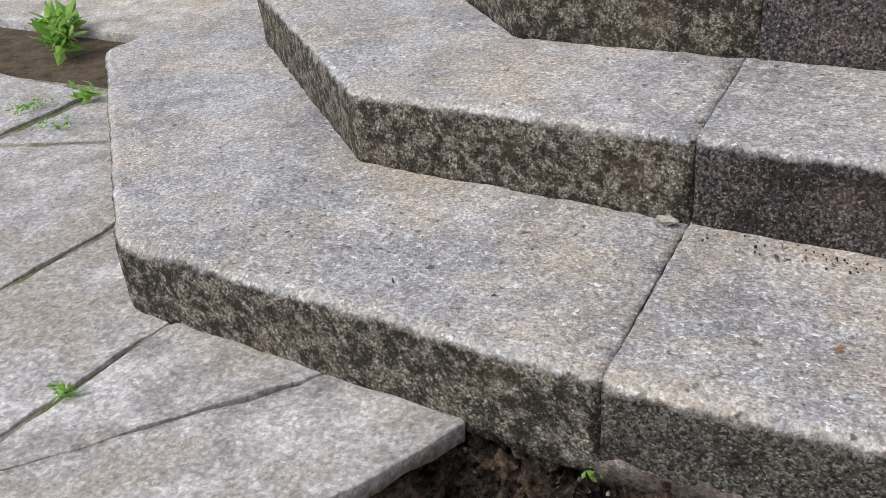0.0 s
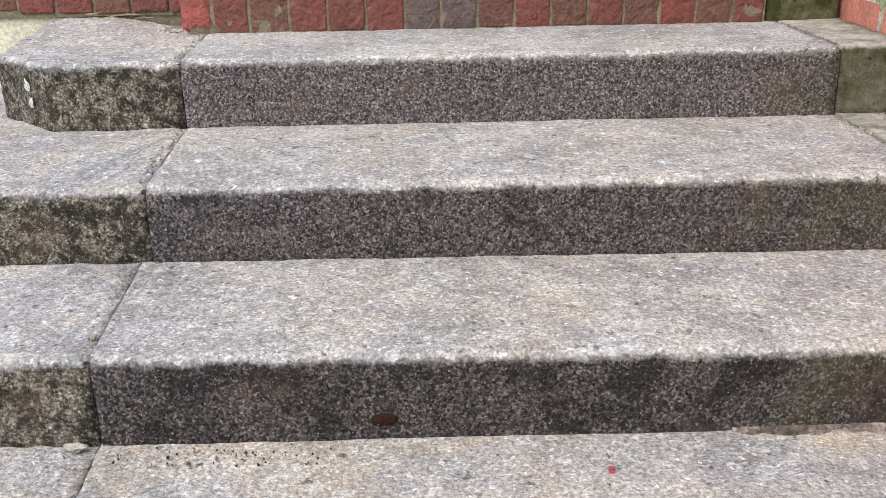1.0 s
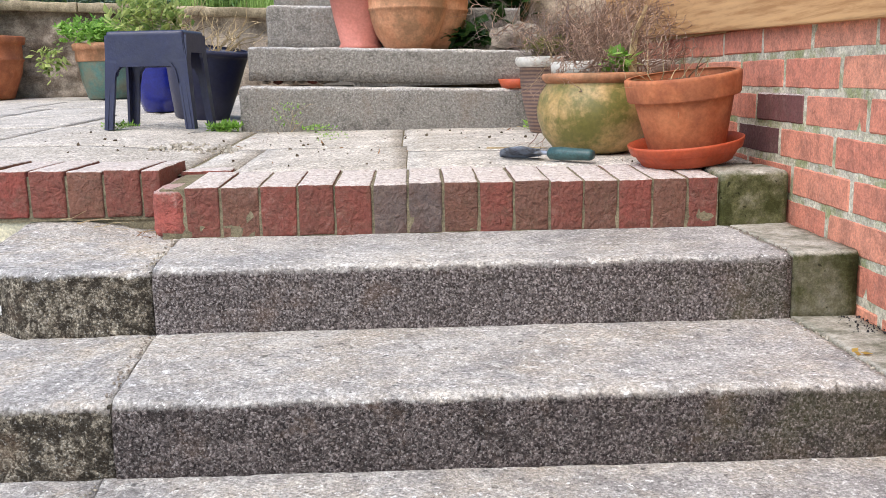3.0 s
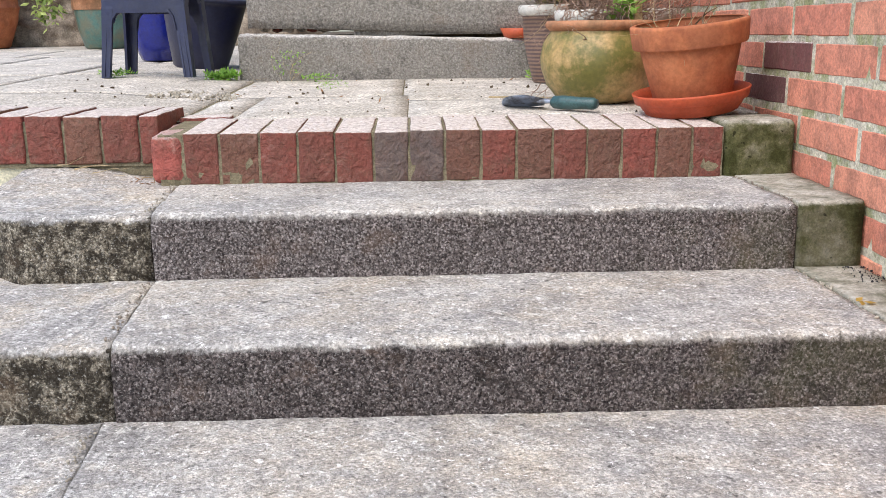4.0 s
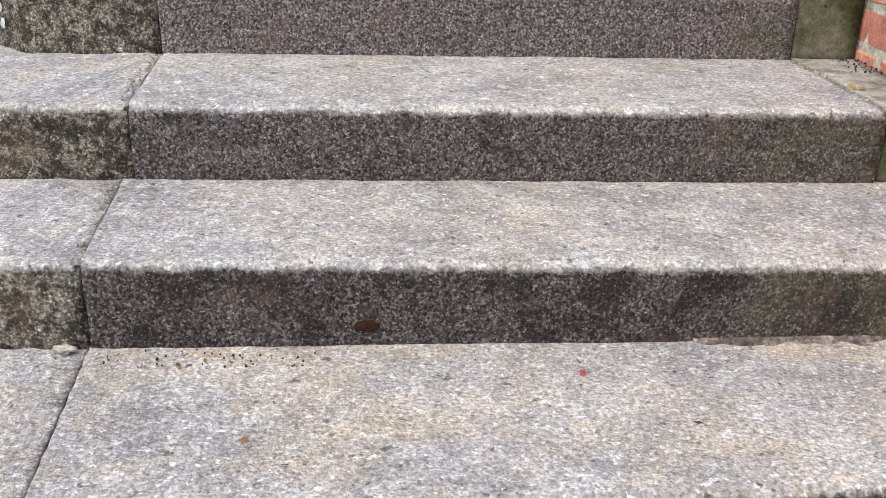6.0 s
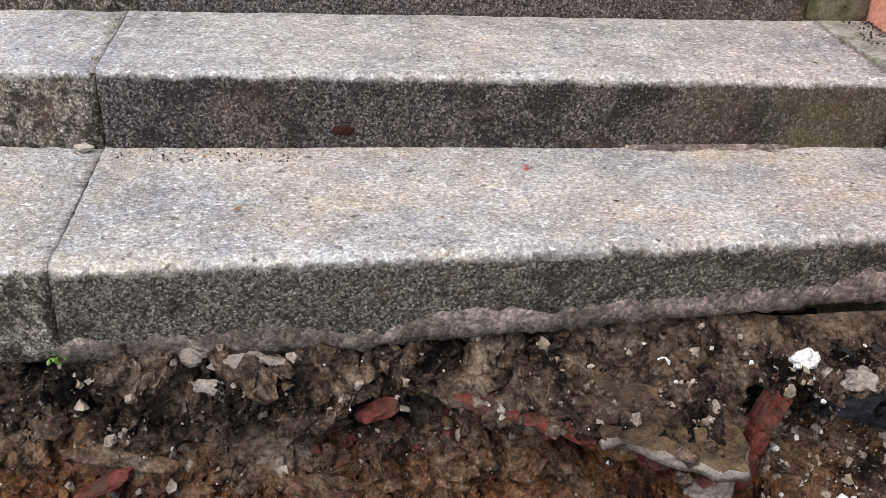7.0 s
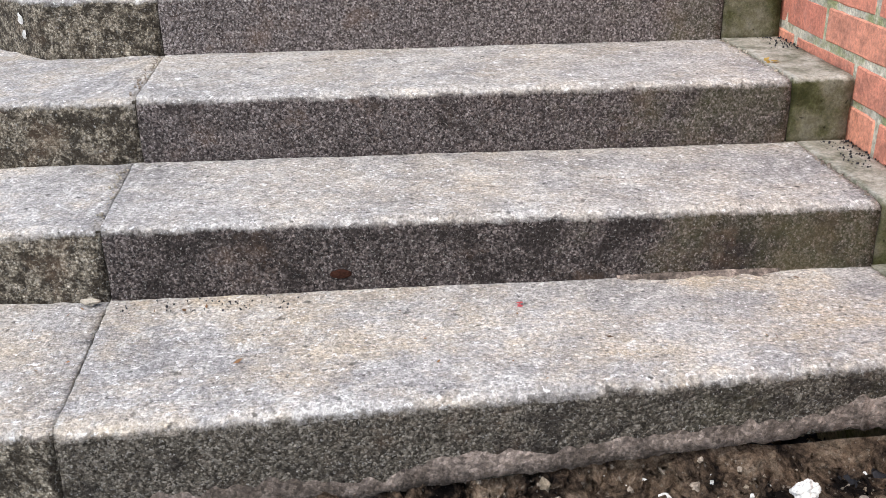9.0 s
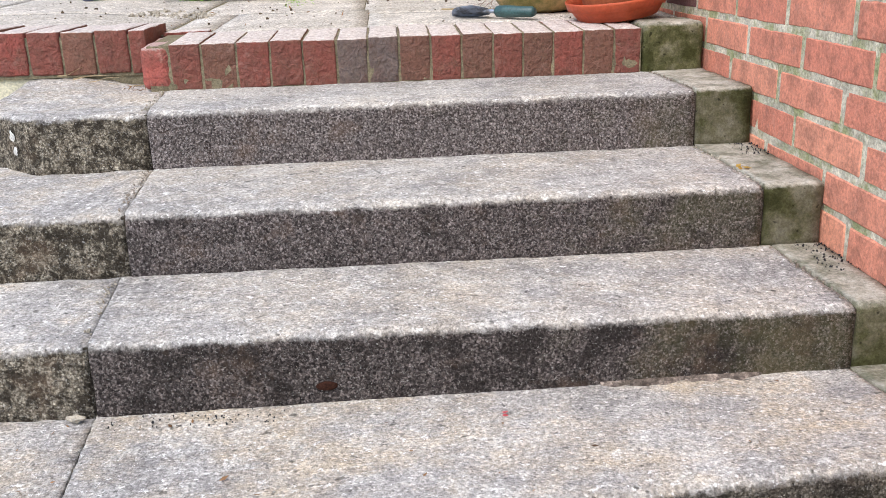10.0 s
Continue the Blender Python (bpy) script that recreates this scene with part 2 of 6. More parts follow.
def m_soil():
    m = Mat("dug_soil", 1.0, spec=0.1)
    sep = m.n("ShaderNodeSeparateXYZ")
    m.link(m.co, sep.inputs[0])
    f = m.noise(13, 6, 0.75, warp=0.5)
    col = m.ramp(f, [(0.39, (0.011, 0.008, 0.007, 1)), (0.46, (0.09, 0.062, 0.044, 1)), (0.54, (0.215, 0.15, 0.103, 1)), (0.65, (0.42, 0.33, 0.245, 1))])
    depth = m.maths("ADD", m.maths("MULTIPLY", sep.outputs[2], -6.0), m.maths("MULTIPLY", m.noise(8, 5, 0.65), 1.3))
    clay = m.ramp(m.maths("SUBTRACT", depth, 2.75), [(0.25, 0), (0.7, 1)])
    col = m.mix(m.maths("MULTIPLY", clay, 0.85), col, m.ramp(m.noise(18, 6, 0.75), [(0.38, (0.05, 0.024, 0.012, 1)), (0.5, (0.27, 0.112, 0.046, 1)), (0.6, (0.38, 0.18, 0.075, 1)), (0.7, (0.44, 0.29, 0.14, 1))]))
    col = m.mix(0.8, col, m.ramp(m.noise(110, 5, 0.8), [(0.36, 0.2), (0.52, 1.0), (0.70, 1.9)]), "MULTIPLY")
    grit = m.ramp(m.noise(150, 2, 0.5), [(0.66, 0), (0.71, 1)])
    col = m.mix(m.maths("MULTIPLY", grit, 0.7), col, (0.38, 0.33, 0.27, 1))
    h = m.maths("ADD", m.noise(70, 6, 0.8), m.noise(210, 4, 0.75))
    return m.done(col, h, 1.0, 0.012)


M = {
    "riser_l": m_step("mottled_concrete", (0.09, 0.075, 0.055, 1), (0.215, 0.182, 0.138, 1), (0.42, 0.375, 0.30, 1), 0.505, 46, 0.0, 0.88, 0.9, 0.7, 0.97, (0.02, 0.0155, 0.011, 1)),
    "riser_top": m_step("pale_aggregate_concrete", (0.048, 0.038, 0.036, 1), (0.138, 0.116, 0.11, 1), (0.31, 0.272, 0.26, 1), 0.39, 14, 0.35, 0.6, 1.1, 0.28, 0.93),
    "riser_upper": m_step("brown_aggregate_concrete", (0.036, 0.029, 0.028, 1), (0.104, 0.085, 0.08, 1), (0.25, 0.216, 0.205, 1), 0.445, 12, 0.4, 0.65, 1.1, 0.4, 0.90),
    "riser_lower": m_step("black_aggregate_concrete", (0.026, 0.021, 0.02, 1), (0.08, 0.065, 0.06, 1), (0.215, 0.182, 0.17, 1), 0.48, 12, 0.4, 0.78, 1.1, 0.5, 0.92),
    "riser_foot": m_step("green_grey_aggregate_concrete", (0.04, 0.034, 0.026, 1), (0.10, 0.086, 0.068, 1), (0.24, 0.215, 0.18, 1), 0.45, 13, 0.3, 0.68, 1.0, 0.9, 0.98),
    "end_step": m_end("mossy_cement", 0.6),
    "end_block": m_end("grey_green_cement", 1.05),
    "crack": m_plain("dark_joint_dirt", (0.06, 0.05, 0.038, 1), 1.0, 0.5, 40, 0.6, 0.1),
    "edge_brick": m_brick("textured_red_brick", (0.27, 0.07, 0.055, 1), (0.185, 0.066, 0.05, 1), 0.4, 0.9),
    "dark_brick": m_brick("textured_dark_brick", (0.11, 0.09, 0.088, 1), (0.15, 0.11, 0.095, 1), 0.4, 0.9),
    "wall_brick": m_brick("smooth_orange_brick", (0.72, 0.31, 0.20, 1), (0.62, 0.225, 0.15, 1), 0.10, 0.3, True, 0.0),
    "burnt_brick": m_brick("burnt_purple_brick", (0.13, 0.06, 0.06, 1), (0.17, 0.065, 0.06, 1), 0.2, 0.3),
    "mortar": m_plain("wall_mortar", (0.56, 0.51, 0.40, 1), 0.97, 0.35, 25, 0.9, 0.15, (0.32, 0.33, 0.17, 1)),
    "grout": m_plain("edge_mortar", (0.20, 0.17, 0.11, 1), 0.97, 0.35, 40, 0.6, 0.15),
    "paving": m_plain("worn_paving", (0.44, 0.405, 0.375, 1), 0.93, 0.35, 14, 0.8, 0.2, (0.37, 0.325, 0.27, 1), 0.3),
    "soil": m_soil(),
    "cream": m_plain("cream_masonry_paint", (0.72, 0.66, 0.48, 1), 0.8, 0.1, 18, 0.3, 0.3, (0.6, 0.55, 0.4, 1)),
    "beam": m_wood("treated_timber", (0.40, 0.205, 0.085, 1), (0.56, 0.325, 0.15, 1), 1),
    "board": m_wood("yellow_cladding", (0.62, 0.47, 0.24, 1), (0.78, 0.64, 0.38, 1), 2),
    "grass": m_leaf("grass_green", (0.20, 0.34, 0.07, 1), (0.44, 0.60, 0.20, 1)),
    "earth": m_plain("garden_earth", (0.10, 0.075, 0.05, 1), 1.0, 0.4, 20, 0.8, 0.1),
}


# ---- builders ----
def mesh_of(bm, name, smooth=False):
    me = bpy.data.meshes.new(name)
    bm.normal_update()
    bm.to_mesh(me)
    bm.free()
    if smooth:
        me.polygons.foreach_set("use_smooth", [True] * len(me.polygons))
    return me


def part(name, bm, material, parent, label="", smooth=False):
    me = bm if isinstance(bm, bpy.types.Mesh) else mesh_of(bm, name, smooth)
    for k in material if isinstance(material, (list, tuple)) else [material]:
        me.materials.append(k)
    ob = new(name, me)
    ob.parent = parent
    if label:
        ob["label"] = label
    return ob


def thing(name, label, category, group="", kind="", at=(0, 0, 0)):
    ob = new(name)
    ob.empty_display_size = 0.05
    ob.location = at
    return tagged(ob, label, category, group, kind)


def solid(name, bm, material, label, category, group="", kind="", smooth=False):
    ob = part(name, bm, material, None, "", smooth)
    return tagged(ob, label, category, group, kind)


def box(x0, x1, y0, y1, z0, z1, bevel=0.0, seg=2, bm=None):
    bm = bm or bmesh.new()
    vs = [bm.verts.new((x, y, z)) for x in (x0, x1) for y in (y0, y1) for z in (z0, z1)]
    for f in ((0, 1, 3, 2), (4, 6, 7, 5), (0, 4, 5, 1), (2, 3, 7, 6), (0, 2, 6, 4), (1, 5, 7, 3)):
        bm.faces.new([vs[i] for i in f])
    if bevel:
        bmesh.ops.bevel(bm, geom=bm.edges[:], offset=bevel, segments=seg, affect="EDGES", profile=0.6)
    return bm


def rough_up(bm, amount, scale, seed=0.0, only=None):
    for v in bm.verts:
        if only and not only(v.co):
            continue
        p = v.co * scale + Vector((seed, seed * 1.7, seed * 0.3))
        v.co += noise.noise_vector(p) * amount + noise.noise_vector(p * 3.1) * amount * 0.5


def slab(outline, z0, z1, nose=0.012, round_sides=None, seg=3, cell=0.022, tilt=None, wear=0.0014, seed=0.0, top_mat=0, side_mat=1, sag=None):
    """A cast block over a plan outline (counter-clockwise), with a rounded top edge and a worn, uneven skin."""
    bm = bmesh.new()
    lo = [bm.verts.new((x, y, z0)) for x, y in outline]
    up = [bm.verts.new((x, y, z1)) for x, y in outline]
    n = len(outline)
    top = bm.faces.new(up)
    bm.faces.new(lo[::-1])
    for i in range(n):
        bm.faces.new((lo[i], lo[(i + 1) % n], up[(i + 1) % n], up[i]))
    keep = range(n) if round_sides is None else round_sides
    edges = [bm.edges.get((up[i], up[(i + 1) % n])) for i in keep]
    edges += [bm.edges.get((lo[i], up[i])) for i in range(n) if i in keep and (i - 1) % n in keep]
    bmesh.ops.bevel(bm, geom=edges, offset=nose, segments=seg, affect="EDGES", profile=0.5)
    xs = [p[0] for p in outline]
    ys = [p[1] for p in outline]
    for lo_, hi_, axis in ((min(xs), max(xs), 0), (min(ys), max(ys), 1), (z0, z1, 2)):
        k = int((hi_ - lo_) / cell)
        for i in range(1, k + 1):
            c, nrm = [0, 0, 0], [0, 0, 0]
            c[axis], nrm[axis] = lo_ + (hi_ - lo_) * i / (k + 1), 1
            bmesh.ops.bisect_plane(bm, geom=bm.verts[:] + bm.edges[:] + bm.faces[:], plane_co=c, plane_no=nrm)
    bm.normal_update()
    for f in bm.faces:
        f.material_index = top_mat if f.normal.z > 0.62 else side_mat
        f.smooth = True
    for v in bm.verts:
        p = v.co.copy()
        d = noise.noise_vector(p * 6 + Vector((seed, 0, 0))) * wear * 0.5 + noise.noise_vector(p * 34 + Vector((0, seed, 0))) * wear
        if p.z > z1 - nose * 1.6:
            d += noise.noise_vector(p * 70) * wear * 0.8
        v.co += d
        if sag:
            v.co += Vector(sag(p))
        if tilt:
            v.co.z += tilt(p.x, p.y)
    return bm


def patch_grid(x0, x1, y0, y1, nx, ny, fn):
    """A sheet mesh over a rectangle, heights from fn(x, y)."""
    vs = [(x0 + (x1 - x0) * i / nx, y0 + (y1 - y0) * j / ny) for j in range(ny + 1) for i in range(nx + 1)]
    vs = [(x, y, fn(x, y)) for x, y in vs]
    fs = [(j * (nx + 1) + i, j * (nx + 1) + i + 1, (j + 1) * (nx + 1) + i + 1, (j + 1) * (nx + 1) + i) for j in range(ny) for i in range(nx)]
    me = bpy.data.meshes.new("sheet")
    me.from_pydata(vs, [], fs)
    me.polygons.foreach_set("use_smooth", [True] * len(fs))
    return me


# ---- the ground, the pit and the terrace ----
WALL_X = 1.14


def terr(x, y):
    """Height of the terrace, which falls a little to the steps."""
    return 0.205 + 0.025 * (y - 0.28) + 0.06 * min(max(-x - 0.07, 0), 0.35)


def top4(x, y=-0.9):
    """Height of the lowest tread, which twists: it rises to the wall in front and stays low at its back."""
    k = min(1.0, max(0.0, (y + 0.87) / 0.27))
    return -0.2 + (0.032 - 0.021 * k) * max(0, x - 0.07)


def back_rise(x, y):
    """The top corner block climbs a little to the terrace wall behind it."""
    return 0.027 * min(1, max(0, (y - 0.12) / 0.25)) * min(1, max(0, (-x - 0.06) / 0.15))


def steps_front():
    """Four cast concrete steps: a corner piece with a splayed end, a long piece and a small cement end piece each."""
    # face y, back y, top z, foot z, joint x, end joint x, corner x, splay end (x, y), far left x
    rows = [
        (0.000, 0.36, 0.110, -0.005, 0.006, 1.027, -0.21, (-0.338, 0.115), 0.372),
        (-0.322, 0.02, 0.004, -0.105, 0.036, 1.038, -0.320, (-0.66, -0.02), 0.372),
        (-0.592, -0.30, -0.097, -0.207, 0.047, 1.066, -0.425, (-0.985, -0.165), 0.372),
        (-0.900, -0.57, -0.200, -0.315, 0.072, 1.075, -0.578, (-1.29, -0.318), 0.372),
    ]
    for i, (yf, yb, zt, zb, xj, xe, xc, (sx, sy), far) in enumerate(rows):
        st = thing("concrete_step", "weathered grey concrete step, lichened on top, blackened front", "step", "steps up to the terrace", "")
        low = i == 3
        tilt = (lambda x, y: top4(x, y) + 0.2) if low else None
        sag = (lambda p: (0, 0.035 * max(0, p.x - 0.07) * min(1, max(0, (-0.62 - p.y) / 0.25)), 0.055 * max(0, p.x - 0.3) * min(1, max(0, (-0.225 - p.z) / 0.09)))) if low else None
        g = 0.0013
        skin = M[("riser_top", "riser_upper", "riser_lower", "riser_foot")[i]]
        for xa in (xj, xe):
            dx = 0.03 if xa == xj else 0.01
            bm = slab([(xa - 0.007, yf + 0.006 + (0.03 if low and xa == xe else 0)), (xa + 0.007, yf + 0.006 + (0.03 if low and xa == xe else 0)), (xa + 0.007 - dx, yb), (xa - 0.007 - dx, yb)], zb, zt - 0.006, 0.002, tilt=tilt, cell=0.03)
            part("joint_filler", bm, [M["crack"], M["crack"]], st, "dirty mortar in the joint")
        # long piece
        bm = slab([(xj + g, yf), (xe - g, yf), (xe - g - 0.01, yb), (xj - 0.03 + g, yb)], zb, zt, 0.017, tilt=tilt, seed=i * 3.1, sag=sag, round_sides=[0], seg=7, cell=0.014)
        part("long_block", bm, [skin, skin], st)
        # corner piece
        out = [(xj - 0.03 - g, yb), (sx, far), (sx, sy), (xc, yf + 0.003), (xj - g, yf + 0.003)]
        if far > yb:
            out = [(xj - 0.03 - g, yb), (xj - 0.03 - g, far), (sx, far), (sx, sy), (xc, yf + 0.003), (xj - g, yf + 0.003)]
        rs = [len(out) - 4, len(out) - 3, len(out) - 2]
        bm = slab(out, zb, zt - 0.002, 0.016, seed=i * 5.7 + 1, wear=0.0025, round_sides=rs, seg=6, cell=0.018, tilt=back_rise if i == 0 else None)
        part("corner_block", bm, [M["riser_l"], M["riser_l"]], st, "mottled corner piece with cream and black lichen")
        # cement end piece against the wall
        bm = slab([(xe + g + 0.0018, yf + 0.004), (WALL_X - 0.004, yf + 0.004), (WALL_X - 0.004, yb), (xe + g - 0.008, yb)], zb, zt + 0.001, 0.01, tilt=tilt, seed=i * 2.3 + 7, sag=sag, round_sides=[0])
        part("end_block", bm, [M["end_step"], M["end_step"]], st, "green mossy cement end piece")


steps_front()

# terrace sheet
me = patch_grid(-4.5, WALL_X + 0.05, 0.499, 4.6, 90, 60, lambda x, y: terr(x, y) - 0.004)
tagged(part("terrace_bed", me, M["grout"], None), "sandy joint bed under the terrace slabs", "terrace", "", "structure")

# ground outside, one sheet with the pit left open
bm = bmesh.new()
xs, ys = [-600, -0.14, 1.14, 600], [-600, -2.3, -0.6, 900]
vs = [[bm.verts.new((x, y, -0.325)) for x in xs] for y in ys]
for j in range(3):
    for i in range(3):
        if (i, j) != (1, 1):
            bm.faces.new((vs[j][i], vs[j][i + 1], vs[j + 1][i + 1], vs[j + 1][i]))
solid("ground", bm, M["earth"], "bare brown earth round the garden steps", "ground", "", "structure")


# ---- brick wall on the right, with its timber beam ----
def brick_mesh(lx, ly, lz, bevel, seed, amount=0.0014):
    bm = box(-lx / 2, lx / 2, -ly / 2, ly / 2, -lz / 2, lz / 2, bevel, 1)
    bmesh.ops.subdivide_edges(bm, edges=[e for e in bm.edges if abs(e.verts[0].co.y - e.verts[1].co.y) > 0.05], cuts=9)
    rough_up(bm, amount, 34, seed)
    return mesh_of(bm, "brick")


def wall_right():
    base = thing("wall_right", "red brick garden wall with pale mossy mortar joints", "wall", "", "structure")
    part("mortar", box(WALL_X + 0.0018, WALL_X + 0.21, -1.5, 2.4, -0.95, 0.482), M["mortar"], base, "pale mortar with green moss")
    pitch, row = 0.2435, 0.0665
    offs = [-0.003, 0.118, 0.013, 0.125, 0.055, 0.142, 0.062, 0.18, 0.089, 0.16, 0.05, 0.17, 0.05]
    kinds = {}
    rnd = random.Random(4)
    for r, off in enumerate(offs):
        z = 0.426 + row / 2 - row * r
        h = row - 0.0098 if r else 0.053
        for k in range(-6, 9):
            y = off + pitch * (k + 0.5)
            if not -1.45 < y < 2.3:
                continue
            key = (r == 0, rnd.randrange(4))
            if key not in kinds:
                kinds[key] = brick_mesh(0.1, pitch - 0.011, h, 0.0035, 3.0 * key[1] + r)
            me = kinds[key]
            burnt = (r == 2 and k in (1,)) or (r == 3 and k == 1)
            if burnt:
                me = me.copy()
                me.materials.clear()
                me.materials.append(M["burnt_brick"])
            elif not me.materials:
                me.materials.append(M["wall_brick"])
            ob = new("brick", me)
            ob.parent = base
            ob.location = (WALL_X + 0.05 + rnd.uniform(-0.0012, 0.0012), y + rnd.uniform(-0.002, 0.002), z + rnd.uniform(-0.001, 0.001))
            ob.rotation_euler = (rnd.uniform(-0.006, 0.006), 0, rnd.uniform(-0.004, 0.004))


def timber():
    bm = box(1.118, 1.2, -1.5, 2.4, 0.0, 0.148, 0.004, 2)
    for v in bm.verts:
        v.co.z += 0.474 + 0.018 * v.co.y
    solid("timber_beam", bm, M["beam"], "broad honey-brown timber plank bolted over the brick wall", "beam")
    cl = thing("shed_wall", "pale yellow painted vertical board cladding above the timber beam", "shed", "", "")
    y = -1.4
    rnd = random.Random(7)
    while y < 2.4:
        w = 0.145
        bm = box(1.146, 1.168, y, y + w - 0.004, 0.45, 2.6, 0.002, 1)
        part("board", bm, M["board"], cl)
        y += w


wall_right()
timber()

# ---- the brick edging of the terrace ----
def edging():
    rnd = random.Random(11)
    tones = "brownred brown red brownred red dark dark brown red brown red brown red brown brownred".split()
    row = thing("brick_edging", "row of textured red and brown bricks on edge", "brick edging", "", "")
    bm = box(-0.05, 0.996, 0.2865, 0.495, 0.1035, 0.202)
    for v in bm.verts:
        if v.co.z > 0.15 and v.co.y > 0.4:
            v.co.z += 0.0065
    part("mortar", bm, M["grout"], row, "sandy mortar")
    seams = (-0.006, 0.061, 0.134, 0.204, 0.273, 0.344, 0.41, 0.476, 0.543, 0.609, 0.676, 0.74, 0.806, 0.871, 0.937, 0.996)
    for i, tone in enumerate(tones):
        w = seams[i + 1] - seams[i]
        bm = box(-w / 2 + 0.0022, w / 2 - 0.0022, -0.1075, 0.1075, -0.0475, 0.0475, 0.003, 2)
        bmesh.ops.subdivide_edges(bm, edges=[e for e in bm.edges if e.calc_length() > 0.03], cuts=4, use_grid_fill=True)
        for v in bm.verts:
            p = v.co + Vector((i * 3.3, 0, 0))
            v.co += noise.noise_vector(p * 55) * 0.0016
            if v.co.y < -0.1 and abs(v.co.z) < 0.044:
                v.co.y += 0.002 * (1 - abs(noise.noise(Vector((p.x * 70, 0, p.z * 42)))) * 3)
        ob = part("brick", bm, M["dark_brick"] if tone == "dark" else M["brown_brick"] if tone.startswith("brown") and tone != "brownred" else M["edge_brick"], row, "", True)
        ob.location = ((seams[i] + seams[i + 1]) / 2, 0.3915 + rnd.uniform(-0.002, 0.002), 0.1615 - 0.0015 * i / 15 + rnd.uniform(-0.0015, 0.0015))
        ob.rotation_euler = (0.035 + rnd.uniform(-0.005, 0.005), rnd.uniform(-0.007, 0.007), rnd.uniform(-0.005, 0.005))
    # the broken rounded brick at the corner
    bm = box(-0.031, 0.031, -0.107, 0.107, -0.045, 0.045, 0.018, 4)
    bmesh.ops.subdivide_edges(bm, edges=[e for e in bm.edges if e.calc_length() > 0.02], cuts=3, use_grid_fill=True)
    rough_up(bm, 0.0032, 45, 9.0)
    ob = part("brick", bm, M["raw_brick"], row, "crumbling pinkish red corner brick", True)
    ob.location = (-0.035, 0.390, 0.1595)
    ob.rotation_euler = (0.03, 0, 0)
    # cement end against the wall
    bm = slab([(0.999, 0.286), (WALL_X - 0.004, 0.296), (WALL_X - 0.004, 0.43), (0.999, 0.42)], 0.10, 0.213, 0.012, seed=4.0)
    solid("cement_block", bm, [M["end_block"], M["end_block"]], "green-stained cement block closing the brick edging", "cement block")
    # the set-back row on the left
    row = thing("brick_edging", "set-back row of worn brown-red bricks over a cream wall", "brick edging", "", "")
    part("mortar", box(-1.84, -0.075, 0.367, 0.575, 0.136, 0.2235), M["grout"], row, "sandy mortar")
    for i in range(26):
        bm = box(-0.0338, 0.0338, -0.1075, 0.1075, -0.046, 0.046, 0.004, 2)
        bmesh.ops.subdivide_edges(bm, edges=[e for e in bm.edges if e.calc_length() > 0.03], cuts=3, use_grid_fill=True)
        for v in bm.verts:
            v.co += noise.noise_vector((v.co + Vector((i * 2.1, 5, 0))) * 50) * 0.002
        ob = part("brick", bm, M["brown_brick"] if rnd.random() < 0.55 else M["edge_brick"], row, "", True)
        x = 0.039 - 0.0722 * (i + 0.5)
        behind = i == 0
        ob.location = (x, (0.541 if behind else 0.4715) + rnd.uniform(-0.003, 0.003), (0.169 if behind else 0.183) + 0.022 * min(max(-x, 0), 0.4) + rnd.uniform(-0.002, 0.002))
        if i == 0:
            ob.location.x, ob.scale.x, ob.scale.y = -0.013, 1.45, 0.35
        elif i == 1:
            ob.location.x, ob.scale.x = -0.0867, 0.52
        ob.rotation_euler = (rnd.uniform(-0.006, 0.006), rnd.uniform(-0.01, 0.01), rnd.uniform(-0.006, 0.006))
    # cream painted retaining wall below it
    bm = box(-4.5, -0.31, 0.374, 0.47, -0.95, 0.1365)
    solid("wall_terrace", bm, M["cream"], "cream painted terrace wall under brick edging", "wall", "", "structure")
    bm = box(-0.31, -0.07, 0.372, 0.47, -0.95, 0.1445)
    rough_up(bm, 0.002, 20, 1.0)
    solid("mortar_bed", bm, M["grout"], "dirty mortar bed under the set-back bricks", "mortar")
    bm = box(-0.07, WALL_X, 0.378, 0.47, -0.95, 0.102)
    solid("wall_core", bm, M["grout"], "concrete footing behind the steps", "wall", "", "structure")


M["brown_brick"] = m_brick("textured_brown_brick", (0.20, 0.092, 0.064, 1), (0.155, 0.076, 0.055, 1), 0.4, 0.9)
M["raw_brick"] = m_brick("crumbled_brick", (0.38, 0.105, 0.085, 1), (0.36, 0.10, 0.08, 1), 0.3, 1.0, True, 0.5, 0.3)
edging()


